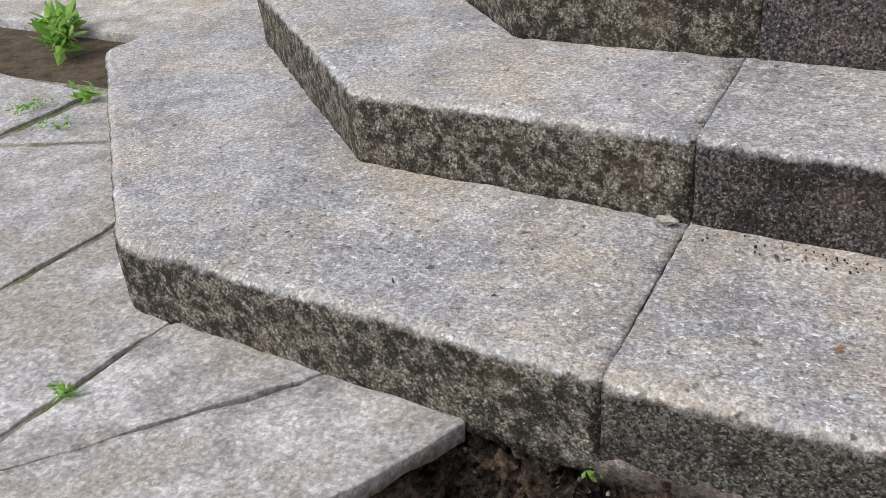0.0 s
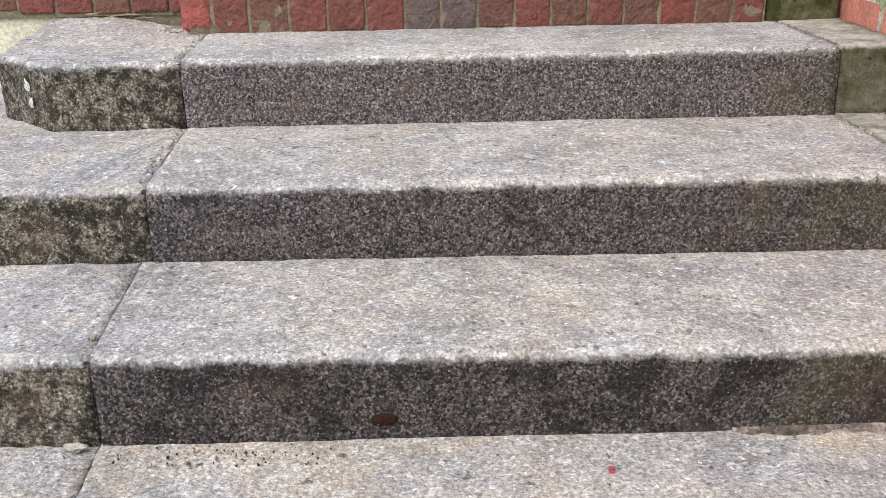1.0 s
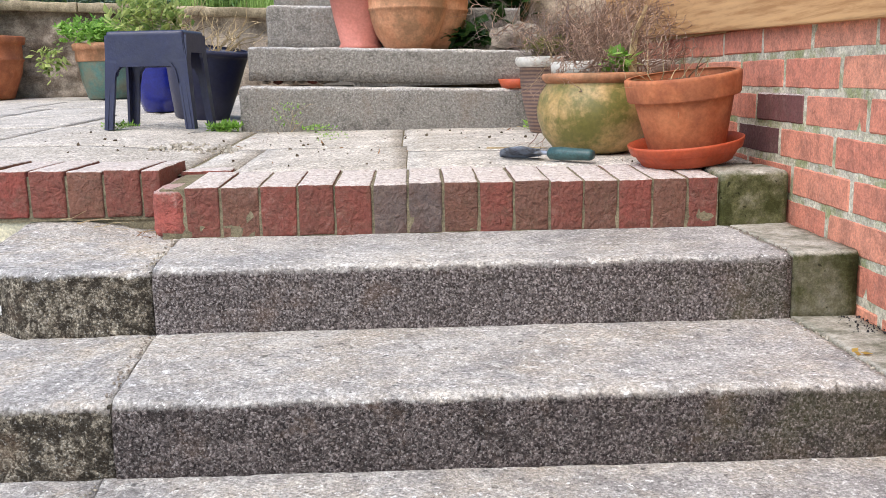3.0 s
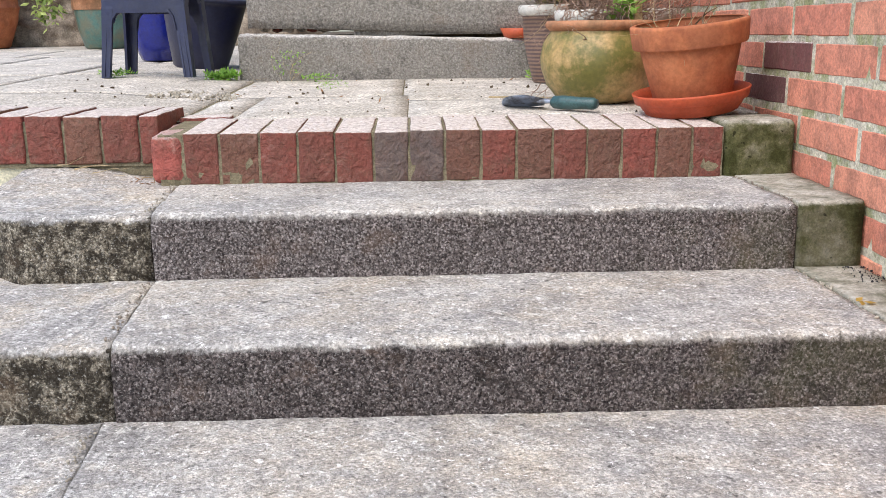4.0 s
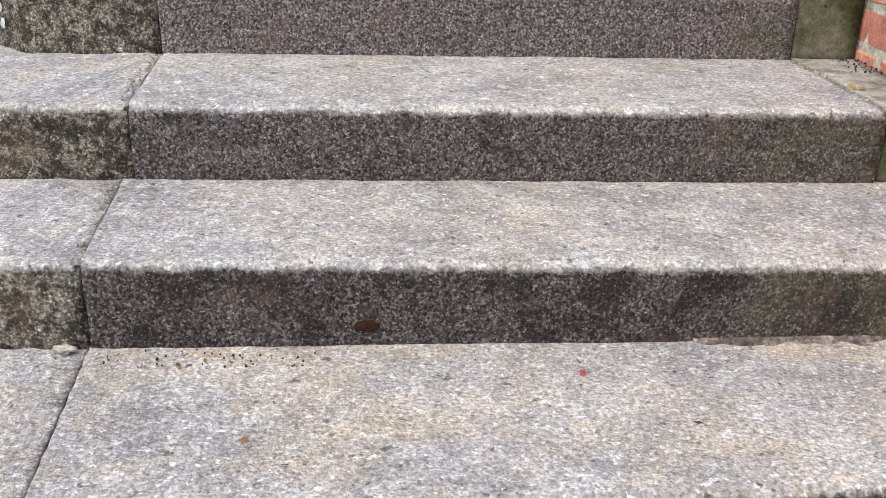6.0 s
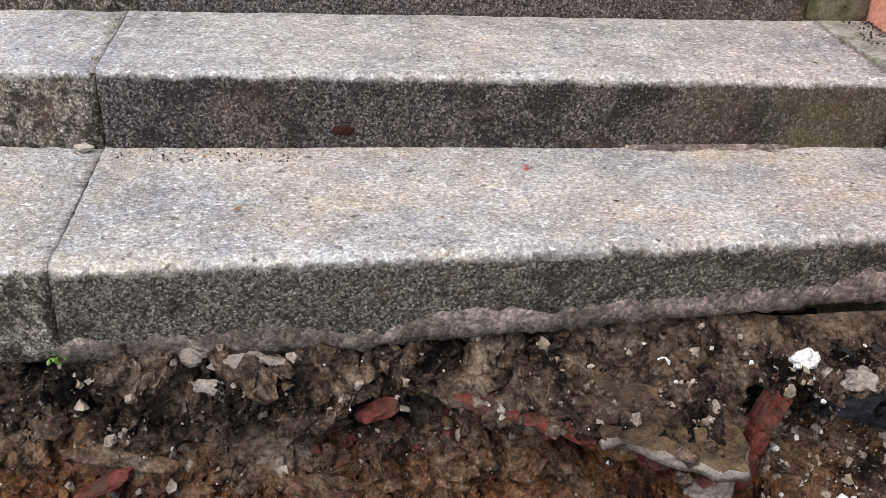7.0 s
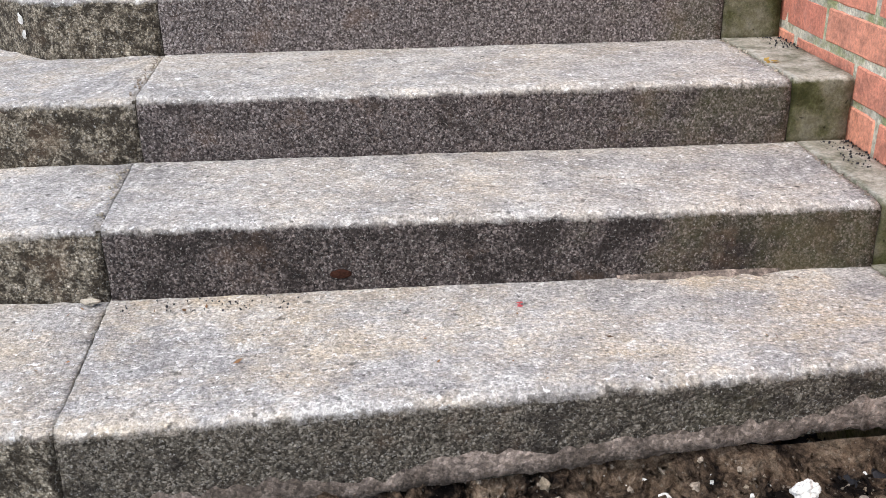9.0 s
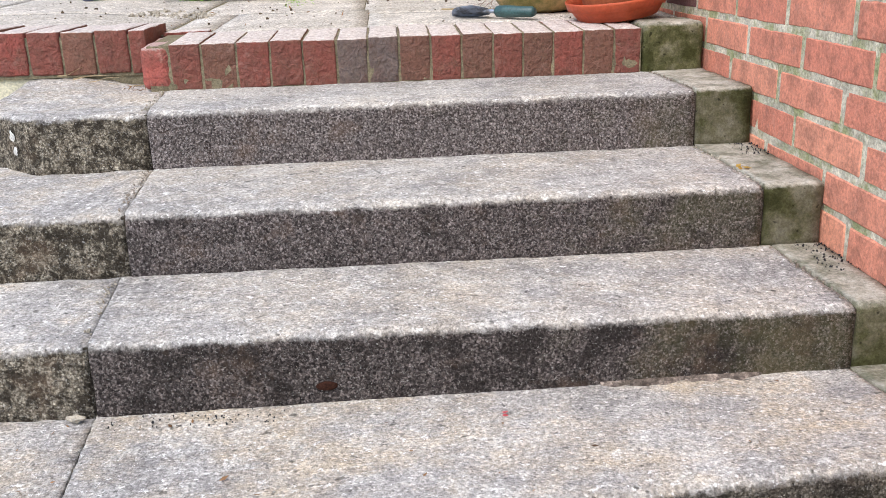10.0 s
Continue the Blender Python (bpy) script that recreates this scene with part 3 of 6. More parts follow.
# ---- terrace slabs ----
def flag(x0, x1, y0, y1, parent, height, gap=0.006, seed=0.0, mat="slab", thick=0.045, jag=0.0):
    nx, ny = max(2, int((x1 - x0) / 0.04)), max(2, int((y1 - y0) / 0.04))
    nx, ny = min(nx, 16), min(ny, 22)
    bm = bmesh.new()
    rows = []
    for j in range(ny + 1):
        row = []
        for i in range(nx + 1):
            x = x0 + gap + (x1 - x0 - 2 * gap) * i / nx
            y = y0 + gap + (y1 - y0 - 2 * gap) * j / ny
            edge = i in (0, nx) or j in (0, ny)
            p = Vector((x * 7 + seed, y * 7, seed))
            dx, dy = (noise.noise(p * 2.0) * jag, noise.noise(p * 2.0 + Vector((9, 3, 1))) * jag) if edge else (0, 0)
            z = height(x, y) + noise.noise(p) * 0.002 + noise.noise(p * 4) * 0.0012 - (0.0015 if edge else 0)
            row.append(bm.verts.new((x + dx, y + dy, z)))
        rows.append(row)
    for j in range(ny):
        for i in range(nx):
            bm.faces.new((rows[j][i], rows[j][i + 1], rows[j + 1][i + 1], rows[j + 1][i])).smooth = True
    rim = [e for e in bm.edges if e.is_boundary]
    ext = bmesh.ops.extrude_edge_only(bm, edges=rim)
    for g in ext["geom"]:
        if isinstance(g, bmesh.types.BMVert):
            g.co.z -= thick
    return part("paving_slab", bm, M[mat], parent)


M["slab"] = m_plain("terrace_slab", (0.50, 0.45, 0.395, 1), 0.93, 0.22, 9, 0.6, 0.2, (0.42, 0.375, 0.32, 1), 0.55)
terrace = thing("terrace", "buff concrete terrace slabs with sandy weedy joints", "terrace", "", "structure")
for k, (x0, x1, y0, y1) in enumerate([
        (0.405, WALL_X - 0.002, 0.502, 0.86), (0.39, WALL_X - 0.002, 0.86, 1.53), (0.042, 0.405, 0.502, 0.98), (-0.06, 0.04, 0.582, 0.98), (-0.07, 0.39, 0.98, 1.53),
        (-0.70, -0.07, 0.582, 0.97), (-0.72, -0.08, 0.975, 1.62), (-1.35, -0.71, 0.582, 1.0), (-1.36, -0.73, 1.0, 1.62), (-2.0, -1.36, 0.582, 1.1)]):
    flag(x0, x1, y0, y1, terrace, lambda x, y: terr(x, y), 0.0004 if k in (2, 3) else 0.002, k * 1.9)
for k, (x0, x1, y0, y1) in enumerate([(-2.0, -1.37, 1.105, 1.62), (-2.63, -2.005, 0.582, 1.1), (-2.63, -2.005, 1.105, 1.62), (-3.25, -2.635, 0.582, 1.1), (-3.25, -2.635, 1.105, 1.62), (-3.87, -3.255, 0.582, 1.1), (-3.87, -3.255, 1.105, 1.62), (-4.45, -3.875, 0.582, 1.1), (-4.45, -3.875, 1.105, 1.62)]):
    flag(x0, x1, y0, y1, terrace, lambda x, y: terr(x, y), 0.003, 40 + k * 1.3)
for j in range(4):
    for i in range(7):
        x0, y0 = -4.4 + i * 0.615 + 0.15 * (j % 2), 1.63 + j * 0.59
        flag(x0, min(x0 + 0.61, -0.14), y0, y0 + 0.585, terrace, lambda x, y: terr(x, y), 0.006, i * 2.3 + j * 5)

# broken rubble strip where a slab has crumbled
def ball_mesh(sub):
    """Points and faces of a small round form."""
    bm = bmesh.new()
    bmesh.ops.create_icosphere(bm, subdivisions=sub, radius=1.0)
    pts = [v.co.copy() for v in bm.verts]
    faces = [tuple(v.index for v in f.verts) for f in bm.faces]
    bm.free()
    return pts, faces


ROUND_FORMS = {sub: ball_mesh(sub) for sub in (1, 2)}


def stones(name, count, place, size, mat, label, category, seed, flat=0.7, kind="stuff", sub=1, level=False):
    """Many small angular stones, each of its own shape and turn."""
    rnd = random.Random(seed)
    pts, faces = ROUND_FORMS[sub]
    vs, fs = [], []
    jag = 0.24 if sub == 1 else 0.13
    lean = 18 if level else 180
    for _ in range(count):
        x, y, z = place(rnd)
        s = size(rnd)
        m = pose(x, y, z, rnd.uniform(-lean, lean), rnd.uniform(-lean, lean), rnd.uniform(0, 360)) @ Matrix.Diagonal((s, s * rnd.uniform(0.6, 1), s * rnd.uniform(flat * 0.7, 1), 1))
        b = len(vs)
        for p in pts:
            q = m @ p
            vs.append((q.x + rnd.gauss(0, jag) * s, q.y + rnd.gauss(0, jag) * s, q.z + rnd.gauss(0, jag) * s))
        fs += [tuple(b + i for i in f) for f in faces]
    me = bpy.data.meshes.new(name)
    me.from_pydata(vs, [], fs)
    return solid(name, me, mat, label, category, "", kind)


M["crumb"] = m_plain("concrete_crumbs", (0.36, 0.32, 0.26, 1), 1.0, 0.4, 60, 0.6, 0.1)
stones("rubble", 150, lambda r: (lambda x, y: (x, y, terr(x, y) - 0.001))(r.uniform(-0.24, -0.03), r.uniform(0.88, 1.08)), lambda r: 0.003 + 0.008 * r.random() ** 2, M["crumb"], "crumbled concrete rubble between terrace slabs", "rubble", 3)
stones("grit", 150, lambda r: (lambda x, y: (x, y, terr(x, y) + 0.001))(r.uniform(-0.6, 1.1), 0.42 + 1.05 * r.random() ** 0.6), lambda r: 0.001 + 0.005 * r.random() ** 3, M["earth"], "brown crumbs of soil scattered on the terrace", "soil crumbs", 5)


# ---- lower paving on the left ----
def poly_slab(name, outline, z, thick, mat, parent, seed):
    bm = slab(outline, z - thick, z, 0.002, cell=0.03, seed=seed, wear=0.003)
    return part(name, bm, mat, parent)


yard = thing("pavement", "worn grey stone paving with mossy joints", "paving", "", "structure")
PAVE = [M["paving"], M["paving"]]
M["joint_sand"] = m_plain("joint_dirt", (0.27, 0.235, 0.185, 1), 1.0, 0.6, 24, 0.8, 0.1, (0.13, 0.14, 0.06, 1))
bed = slab([(-0.14, -0.88), (-0.5, -0.85), (-1.23, -0.28), (-1.93, -0.32), (-1.95, -1.57), (-1.3, -1.57), (-1.3, -1.47), (-0.8, -1.47), (-0.79, -1.9), (-0.45, -1.9), (-0.16, -1.06)], -0.345, -0.306, 0.002, cell=0.06, wear=0.002, seed=12)
part("joint_bed", bed, [M["joint_sand"], M["joint_sand"]], yard, "mossy dirt in the joints")
poly_slab("paving_slab", [(-0.115, -0.86), (-0.235, -0.85), (-0.277, -0.925), (-0.35, -1.025), (-0.43, -1.133), (-0.508, -1.235), (-0.512, -1.90), (-0.43, -1.92), (-0.128, -1.035), (-0.075, -0.90)], -0.300, 0.022, PAVE, yard, 2)
poly_slab("paving_slab", [(-0.238, -0.85), (-0.50, -0.83), (-0.506, -1.229), (-0.432, -1.13), (-0.352, -1.022), (-0.279, -0.922)], -0.2985, 0.05, PAVE, yard, 9)
poly_slab("paving_slab", [(-0.515, -0.86), (-0.785, -0.62), (-0.795, -1.95), (-0.53, -1.94)], -0.302, 0.05, PAVE, yard, 3)
poly_slab("paving_slab", [(-0.80, -0.60), (-0.99, -0.47), (-1.31, -0.62), (-1.33, -1.5), (-0.81, -1.5)], -0.301, 0.05, PAVE, yard, 4)
poly_slab("paving_slab", [(-1.01, -0.45), (-1.24, -0.25), (-1.33, -0.31), (-1.32, -0.60)], -0.303, 0.05, PAVE, yard, 5)
poly_slab("paving_slab", [(-1.35, -0.33), (-1.95, -0.30), (-1.97, -0.9), (-1.35, -0.9)], -0.300, 0.05, PAVE, yard, 6)
poly_slab("paving_slab", [(-1.35, -0.92), (-1.97, -0.92), (-1.97, -1.6), (-1.35, -1.6)], -0.304, 0.05, PAVE, yard, 7)
poly_slab("paving_slab", [(-1.30, 0.36), (-2.6, 0.36), (-2.6, 0.02), (-1.30, 0.02)], -0.30, 0.05, PAVE, yard, 8)


# ---- the dug pit under the steps ----
PIT = [  # x, then the section of the earth face from the step's foot down: (y, z)
    (-0.22, [(-0.80, -0.31), (-0.83, -0.34), (-0.86, -0.42), (-0.93, -0.52), (-1.0, -0.65), (-1.12, -0.88)]),
    (0.02, [(-0.85, -0.315), (-0.89, -0.335), (-0.91, -0.41), (-0.95, -0.5), (-1.0, -0.65), (-1.12, -0.88)]),
    (0.15, [(-0.87, -0.30), (-0.92, -0.325), (-0.945, -0.41), (-0.965, -0.5), (-1.02, -0.65), (-1.12, -0.88)]),
    (0.32, [(-0.87, -0.30), (-0.92, -0.318), (-0.945, -0.36), (-0.85, -0.395), (-0.98, -0.45), (-1.0, -0.53), (-1.12, -0.88)]),
    (0.41, [(-0.86, -0.29), (-0.91, -0.315), (-0.93, -0.345), (-0.80, -0.362), (-0.80, -0.40), (-0.96, -0.425), (-0.985, -0.53), (-1.12, -0.88)]),
    (0.47, [(-0.86, -0.29), (-0.90, -0.312), (-0.915, -0.335), (-0.78, -0.352), (-0.79, -0.395), (-0.95, -0.42), (-0.985, -0.53), (-1.12, -0.88)]),
    (0.53, [(-0.86, -0.285), (-0.89, -0.315), (-0.945, -0.338), (-0.948, -0.352), (-0.81, -0.378), (-0.93, -0.425), (-0.97, -0.52), (-1.12, -0.88)]),
    (0.63, [(-0.86, -0.28), (-0.885, -0.318), (-0.985, -0.338), (-0.992, -0.352), (-0.84, -0.38), (-0.95, -0.435), (-0.98, -0.53), (-1.12, -0.88)]),
    (0.735, [(-0.86, -0.275), (-0.89, -0.312), (-1.025, -0.336), (-1.032, -0.35), (-0.87, -0.385), (-0.95, -0.445), (-1.0, -0.54), (-1.14, -0.88)]),
    (0.775, [(-0.86, -0.27), (-0.90, -0.296), (-0.955, -0.306), (-0.945, -0.34), (-0.93, -0.39), (-0.985, -0.43), (-1.05, -0.54), (-1.16, -0.88)]),
    (0.85, [(-0.86, -0.278), (-0.90, -0.296), (-0.965, -0.306), (-0.90, -0.318), (-0.77, -0.345), (-0.78, -0.385), (-0.95, -0.415), (-1.07, -0.50), (-1.2, -0.88)]),
    (0.95, [(-0.86, -0.272), (-0.90, -0.29), (-0.97, -0.305), (-0.90, -0.316), (-0.78, -0.34), (-0.80, -0.38), (-0.97, -0.405), (-1.08, -0.49), (-1.2, -0.88)]),
    (1.03, [(-0.86, -0.265), (-0.90, -0.285), (-0.975, -0.30), (-0.93, -0.325), (-0.86, -0.36), (-1.0, -0.40), (-1.1, -0.5), (-1.2, -0.88)]),
    (1.16, [(-0.86, -0.26), (-0.90, -0.28), (-0.98, -0.30), (-0.97, -0.34), (-0.97, -0.37), (-1.02, -0.41), (-1.1, -0.5), (-1.2, -0.88)]),
]


def section(points, s):
    """The point at the share s of a section's length."""
    leg = [math.dist(a, b) for a, b in zip(points, points[1:])]
    d = s * sum(leg)
    for a, b, n in zip(points, points[1:], leg):
        if d <= n:
            return a[0] + (b[0] - a[0]) * d / n, a[1] + (b[1] - a[1]) * d / n
        d -= n
    return points[-1]


def pit_profile(x, s):
    """A point of the pit's earth face: s runs from the step's foot (0) downwards and out (1)."""
    x = min(max(x, -0.219), 1.159)
    for (xa, a), (xb, b) in zip(PIT, PIT[1:]):
        if xa <= x <= xb:
            w = (x - xa) / (xb - xa)
            w = w * w * (3 - 2 * w)
            (ya, za), (yb, zb) = section(a, s), section(b, s)
            return ya + (yb - ya) * w, za + (zb - za) * w


def pit_point(x, s, amp=1.0):
    """A point of the broken skin of the earth face."""
    y, z = pit_profile(x, s)
    p = Vector((x, y * 0.6, z))
    d = noise.noise(p * 9) * 0.014 + noise.noise(p * 22 + Vector((3, 1, 0))) * 0.016 + abs(noise.noise(p * 45)) * 0.022 - 0.008
    d += noise.noise(Vector((x * 9, 4.0, z * 34))) * 0.013 + noise.noise(Vector((x * 30, 9.0, z * 80))) * 0.007
    t = noise.turbulence_vector(p * 26, 5, False, noise_basis="PERLIN_ORIGINAL", amplitude_scale=0.66, frequency_scale=2.15) * 0.019
    r = noise.ridged_multi_fractal(p * 30, 0.8, 2.1, 4, 1.0, 1.6) * 0.006
    return x + t.x * 0.8 * amp, y - (d + r - 0.006) * amp + t.y * amp, z + t.z * amp


def pit_face():
    nx, ns = 520, 300
    x0, x1 = -0.22, WALL_X + 0.01
    vs = [pit_point(x0 + (x1 - x0) * i / nx, j / ns, min(1, j / 8)) for j in range(ns + 1) for i in range(nx + 1)]
    fs = [(j * (nx + 1) + i, (j + 1) * (nx + 1) + i, (j + 1) * (nx + 1) + i + 1, j * (nx + 1) + i + 1) for j in range(ns) for i in range(nx)]
    me = bpy.data.meshes.new("pit")
    me.from_pydata(vs, [], fs)
    me.polygons.foreach_set("use_smooth", [True] * len(fs))
    tagged(part("pit_face", me, M["soil"], None), "crumbling dug earth face of brown soil and orange clay", "soil", "", "structure")
    # floor and the other banks of the pit
    me = patch_grid(-0.6, WALL_X + 0.01, -2.35, -0.9, 60, 60, lambda x, y: -0.86 + 0.04 * noise.noise(Vector((x * 5, y * 5, 0))) + 0.015 * noise.noise(Vector((x * 20, y * 20, 3))))
    tagged(part("pit_floor", me, M["soil"], None), "trodden clay floor of the pit", "soil", "", "structure")
    # bank below the paving
    nx, ns = 120, 50
    vs = []
    for j in range(ns + 1):
        for i in range(nx + 1):
            u, s = i / nx, j / ns
            x, y = -0.07 - 0.42 * u, -0.84 - 1.5 * u
            p = Vector((x * 1.0, y, -s))
            d = noise.noise(p * 12) * 0.03 + noise.noise(p * 40) * 0.014 + noise.noise(p * 110) * 0.005
            vs.append((x - 0.022 + d + 0.05 * s, y, -0.318 - 0.58 * s + noise.noise(p * 50) * 0.008))
    fs = [(j * (nx + 1) + i, j * (nx + 1) + i + 1, (j + 1) * (nx + 1) + i + 1, (j + 1) * (nx + 1) + i) for j in range(ns) for i in range(nx)]
    me = bpy.data.meshes.new("bank")
    me.from_pydata(vs, [], fs)
    tagged(part("pit_bank", me, M["soil"], None), "dug earth bank below the paving", "soil", "", "structure")


pit_face()


def on_face(r, x0, x1, s0, s1, out=0.006):
    x, y, z = pit_point(r.uniform(x0, x1), r.uniform(s0, s1))
    return x, y - out * 0.3, z


M["clod"] = m_plain("earth_clods", (0.065, 0.045, 0.03, 1), 1.0, 0.55, 40, 1.0, 0.1, (0.16, 0.11, 0.06, 1))
M["clay"] = m_plain("clay_lumps", (0.16, 0.08, 0.033, 1), 1.0, 0.45, 40, 1.0, 0.1)
M["chalk"] = m_plain("white_stone", (0.70, 0.68, 0.64, 1), 0.85, 0.3, 50, 0.5, 0.2)
M["pebble"] = m_plain("buff_pebbles", (0.25, 0.20, 0.145, 1), 0.9, 0.5, 45, 0.5, 0.2)
M["redclay"] = m_plain("broken_red_clayware", (0.125, 0.034, 0.026, 1), 0.9, 0.6, 60, 0.9, 0.15, (0.075, 0.046, 0.034, 1))
M["greystone"] = m_plain("grey_mortar_lump", (0.25, 0.21, 0.172, 1), 0.95, 0.3, 35, 0.7, 0.15)
M["slate"] = m_plain("blue_clinker", (0.032, 0.032, 0.038, 1), 0.6, 0.6, 40, 0.8, 0.4)
M["gravel"] = m_plain("grey_gravel", (0.29, 0.24, 0.19, 1), 0.95, 0.55, 60, 0.6, 0.15)
# black of the grit, and of the lumps that shade the hollow
M["grit_and_hollow"] = m_plain("grit_and_hollow_black", (0.02, 0.02, 0.024, 1), 0.7, 0.5, 40, 0.8, 0.3)
stones("soil_clods", 5200, lambda r: on_face(r, -0.1, 1.12, 0.03, 0.8), lambda r: 0.0018 + 0.009 * r.random() ** 3, M["soil"], "loose dark clods on the dug earth face", "soil clods", 21)
stones("earth_lumps", 240, lambda r: on_face(r, -0.1, 0.80, 0.04, 0.55, 0.002), lambda r: 0.006 + 0.016 * r.random() ** 2, M["soil"], "broken flat lumps of buff earth on the dug face", "earth lumps", 37, 0.35, "stuff", 2, True)
stones("stone_rubble", 70, lambda r: on_face(r, 0.0, 1.12, 0.03, 0.42, 0.006), lambda r: 0.004 + 0.007 * r.random() ** 2, M["soil"], "angular grey-buff stones stuck in the earth", "stones", 38, 0.5, "stuff", 1, True)
stones("clay_lumps", 900, lambda r: on_face(r, -0.1, 1.12, 0.32, 0.85), lambda r: 0.002 + 0.009 * r.random() ** 4, M["soil"], "loose orange clay lumps on the dug face", "clay lumps", 22)
stones("pebbles", 900, lambda r: on_face(r, 0.0 if r.random() < 0.35 else 0.78, 1.12, 0.03, 0.8), lambda r: 0.001 + 0.006 * r.random() ** 4, M["pebble"], "buff pebbles in the loose soil", "pebbles", 23)
stones("white_chips", 110, lambda r: on_face(r, 0.05 if r.random() < 0.3 else 0.76, 1.12, 0.03, 0.8, 0.012), lambda r: 0.0015 + 0.004 * r.random() ** 2, M["chalk"], "small white stone chips in the spoil", "stone chips", 24)
stones("gravel", 1900, lambda r: on_face(r, 0.82, 1.13, 0.42, 0.85, 0.004), lambda r: 0.0012 + 0.007 * r.random() ** 4, M["gravel"], "grey-brown gravel on the spoil slope", "gravel", 27)
stones("white_chips", 60, lambda r: on_face(r, 0.84, 1.13, 0.45, 0.8, 0.012), lambda r: 0.0015 + 0.006 * r.random() ** 3, M["chalk"], "white stone chips on the gravel slope", "stone chips", 28)
stones("red_rubble", 260, lambda r: on_face(r, 0.30, 0.78, 0.16, 0.42, 0.010), lambda r: 0.002 + 0.009 * r.random() ** 2, M["redclay"], "crumbled red brick rubble in the dug hollow", "rubble", 33)
stones("stone_crumbs", 1000, lambda r: on_face(r, -0.1, 1.12, 0.02, 0.45, 0.004), lambda r: 0.0015 + 0.007 * r.random() ** 3, M["gravel"], "grey-brown stone crumbs in the dug face", "stone crumbs", 34)
stones("mortar_grit", 420, lambda r: on_face(r, -0.05, 1.12, 0.02, 0.38, 0.003), lambda r: 0.0006 + 0.0018 * r.random() ** 2, M["chalk"], "tiny pale mortar grit on the soil", "grit", 35)
stones("rubble", 160, lambda r: on_face(r, 0.40, 0.76, 0.22, 0.40, 0.014), lambda r: 0.002 + 0.011 * r.random() ** 2.5, M["clod"], "dark rubble in the hollow below the ledge", "rubble", 29)
stones("red_chips", 60, lambda r: on_face(r, 0.40, 0.74, 0.26, 0.42, 0.012), lambda r: 0.002 + 0.008 * r.random() ** 2, M["redclay"], "broken red clay chips under the ledge", "clay chips", 25)
# black lumps packed in so that their colour gives the hollow its shade
stones("ash_lumps", 620, lambda r: on_face(r, 0.83, 1.02, 0.17, 0.42, 0.012), lambda r: 0.004 + 0.012 * r.random() ** 2, M["grit_and_hollow"], "black lumps standing for the hollow's shade", "ash lumps", 26)


def rock(name, at, size, mat, label, category, seed, squash=(1, 0.8, 0.7), turn=(0, 0, 0), sub=4, jag=0.35):
    """One broken stone."""
    bm = bmesh.new()
    bmesh.ops.create_icosphere(bm, subdivisions=sub, radius=1.0)
    for v in bm.verts:
        p = v.co.copy()
        c = noise.cell_vector(p * 1.3 + Vector((seed, 0, 0))) - Vector((0.5, 0.5, 0.5))
        v.co = p * (1 + noise.noise(p * 1.6 + Vector((seed, seed, 0))) * jag * 1.5) + c * 0.14 + noise.noise_vector(p * 4) * 0.12 + noise.noise_vector(p * 11) * 0.05
        v.co = Vector((v.co.x * squash[0] * size, v.co.y * squash[1] * size, v.co.z * squash[2] * size))
    ob = solid(name, bm, mat, label, category)
    ob.matrix_world = pose(*at, *turn)
    return ob


rock("white_stone", (0.857, -0.925, -0.292), 0.0125, M["chalk"], "chalky white broken stone lying on the spoil", "stone", 1.0, (1.1, 0.8, 0.9))
rock("white_stone", (0.714, -0.902, -0.312), 0.007, M["chalk"], "small chalky white stone beside the step foot", "stone", 2.0)
rock("white_stone", (0.765, -0.90, -0.29), 0.005, M["chalk"], "small pale flint beside the step foot", "stone", 3.0, (0.6, 0.6, 1.3))
rock("white_stone", (0.905, -0.955, -0.296), 0.016, M["greystone"], "grey angular stone half sunk in the spoil", "stone", 4.0)
rock("white_stone", (0.99, -1.10, -0.44), 0.015, M["chalk"], "white broken stone on the loose gravel slope", "stone", 5.0, (0.6, 0.8, 1.3))
rock("white_stone", (1.04, -1.10, -0.43), 0.011, M["chalk"], "white stone chip on the gravel slope", "stone", 6.0)
rock("mortar_lump", (0.263, -0.905, -0.311), 0.020, M["greystone"], "flat pale mortar lump wedged under the step", "mortar lump", 7.0, (1.6, 0.7, 0.55))
rock("mortar_lump", (0.205, -0.90, -0.308), 0.014, M["greystone"], "grey mortar lump wedged under the step", "mortar lump", 8.0, (1.2, 0.8, 0.7))
rock("stone_block", (0.225, -0.918, -0.347), 0.03, M["greystone"], "pale dressed stone set in the earth face", "stone", 9.0, (0.85, 0.35, 0.95), (8, 0, 0), 3, 0.12)
rock("grey_stone", (0.745, -1.005, -0.385), 0.026, M["greystone"], "grey stone stuck below the broken ledge", "stone", 10.0, (1, 0.8, 0.9))
rock("clay_stone", (0.665, -0.955, -0.375), 0.024, M["clay"], "ochre stone hanging below the broken ledge", "stone", 11.0, (1.2, 0.8, 0.8))
rock("clay_stone", (0.70, -0.965, -0.385), 0.020, M["redclay"], "red-brown stone hanging below the broken ledge", "stone", 12.0)
rock("brick_shard", (0.405, -0.915, -0.365), 0.024, M["redclay"], "dull red brick shard sticking from the soil", "brick shard", 13.0, (1.3, 0.6, 0.45), (0, -25, 0), 3, 0.2)
rock("brick_shard", (0.115, -0.965, -0.425), 0.026, M["redclay"], "flat red tile shard in the earth face", "tile shard", 14.0, (1.4, 0.5, 0.28), (0, -28, 0), 3, 0.2)
rock("dark_lump", (0.93, -0.91, -0.345), 0.032, M["slate"], "blue-black lump in the dark hollow", "clinker", 15.0, (1.0, 0.7, 0.8))
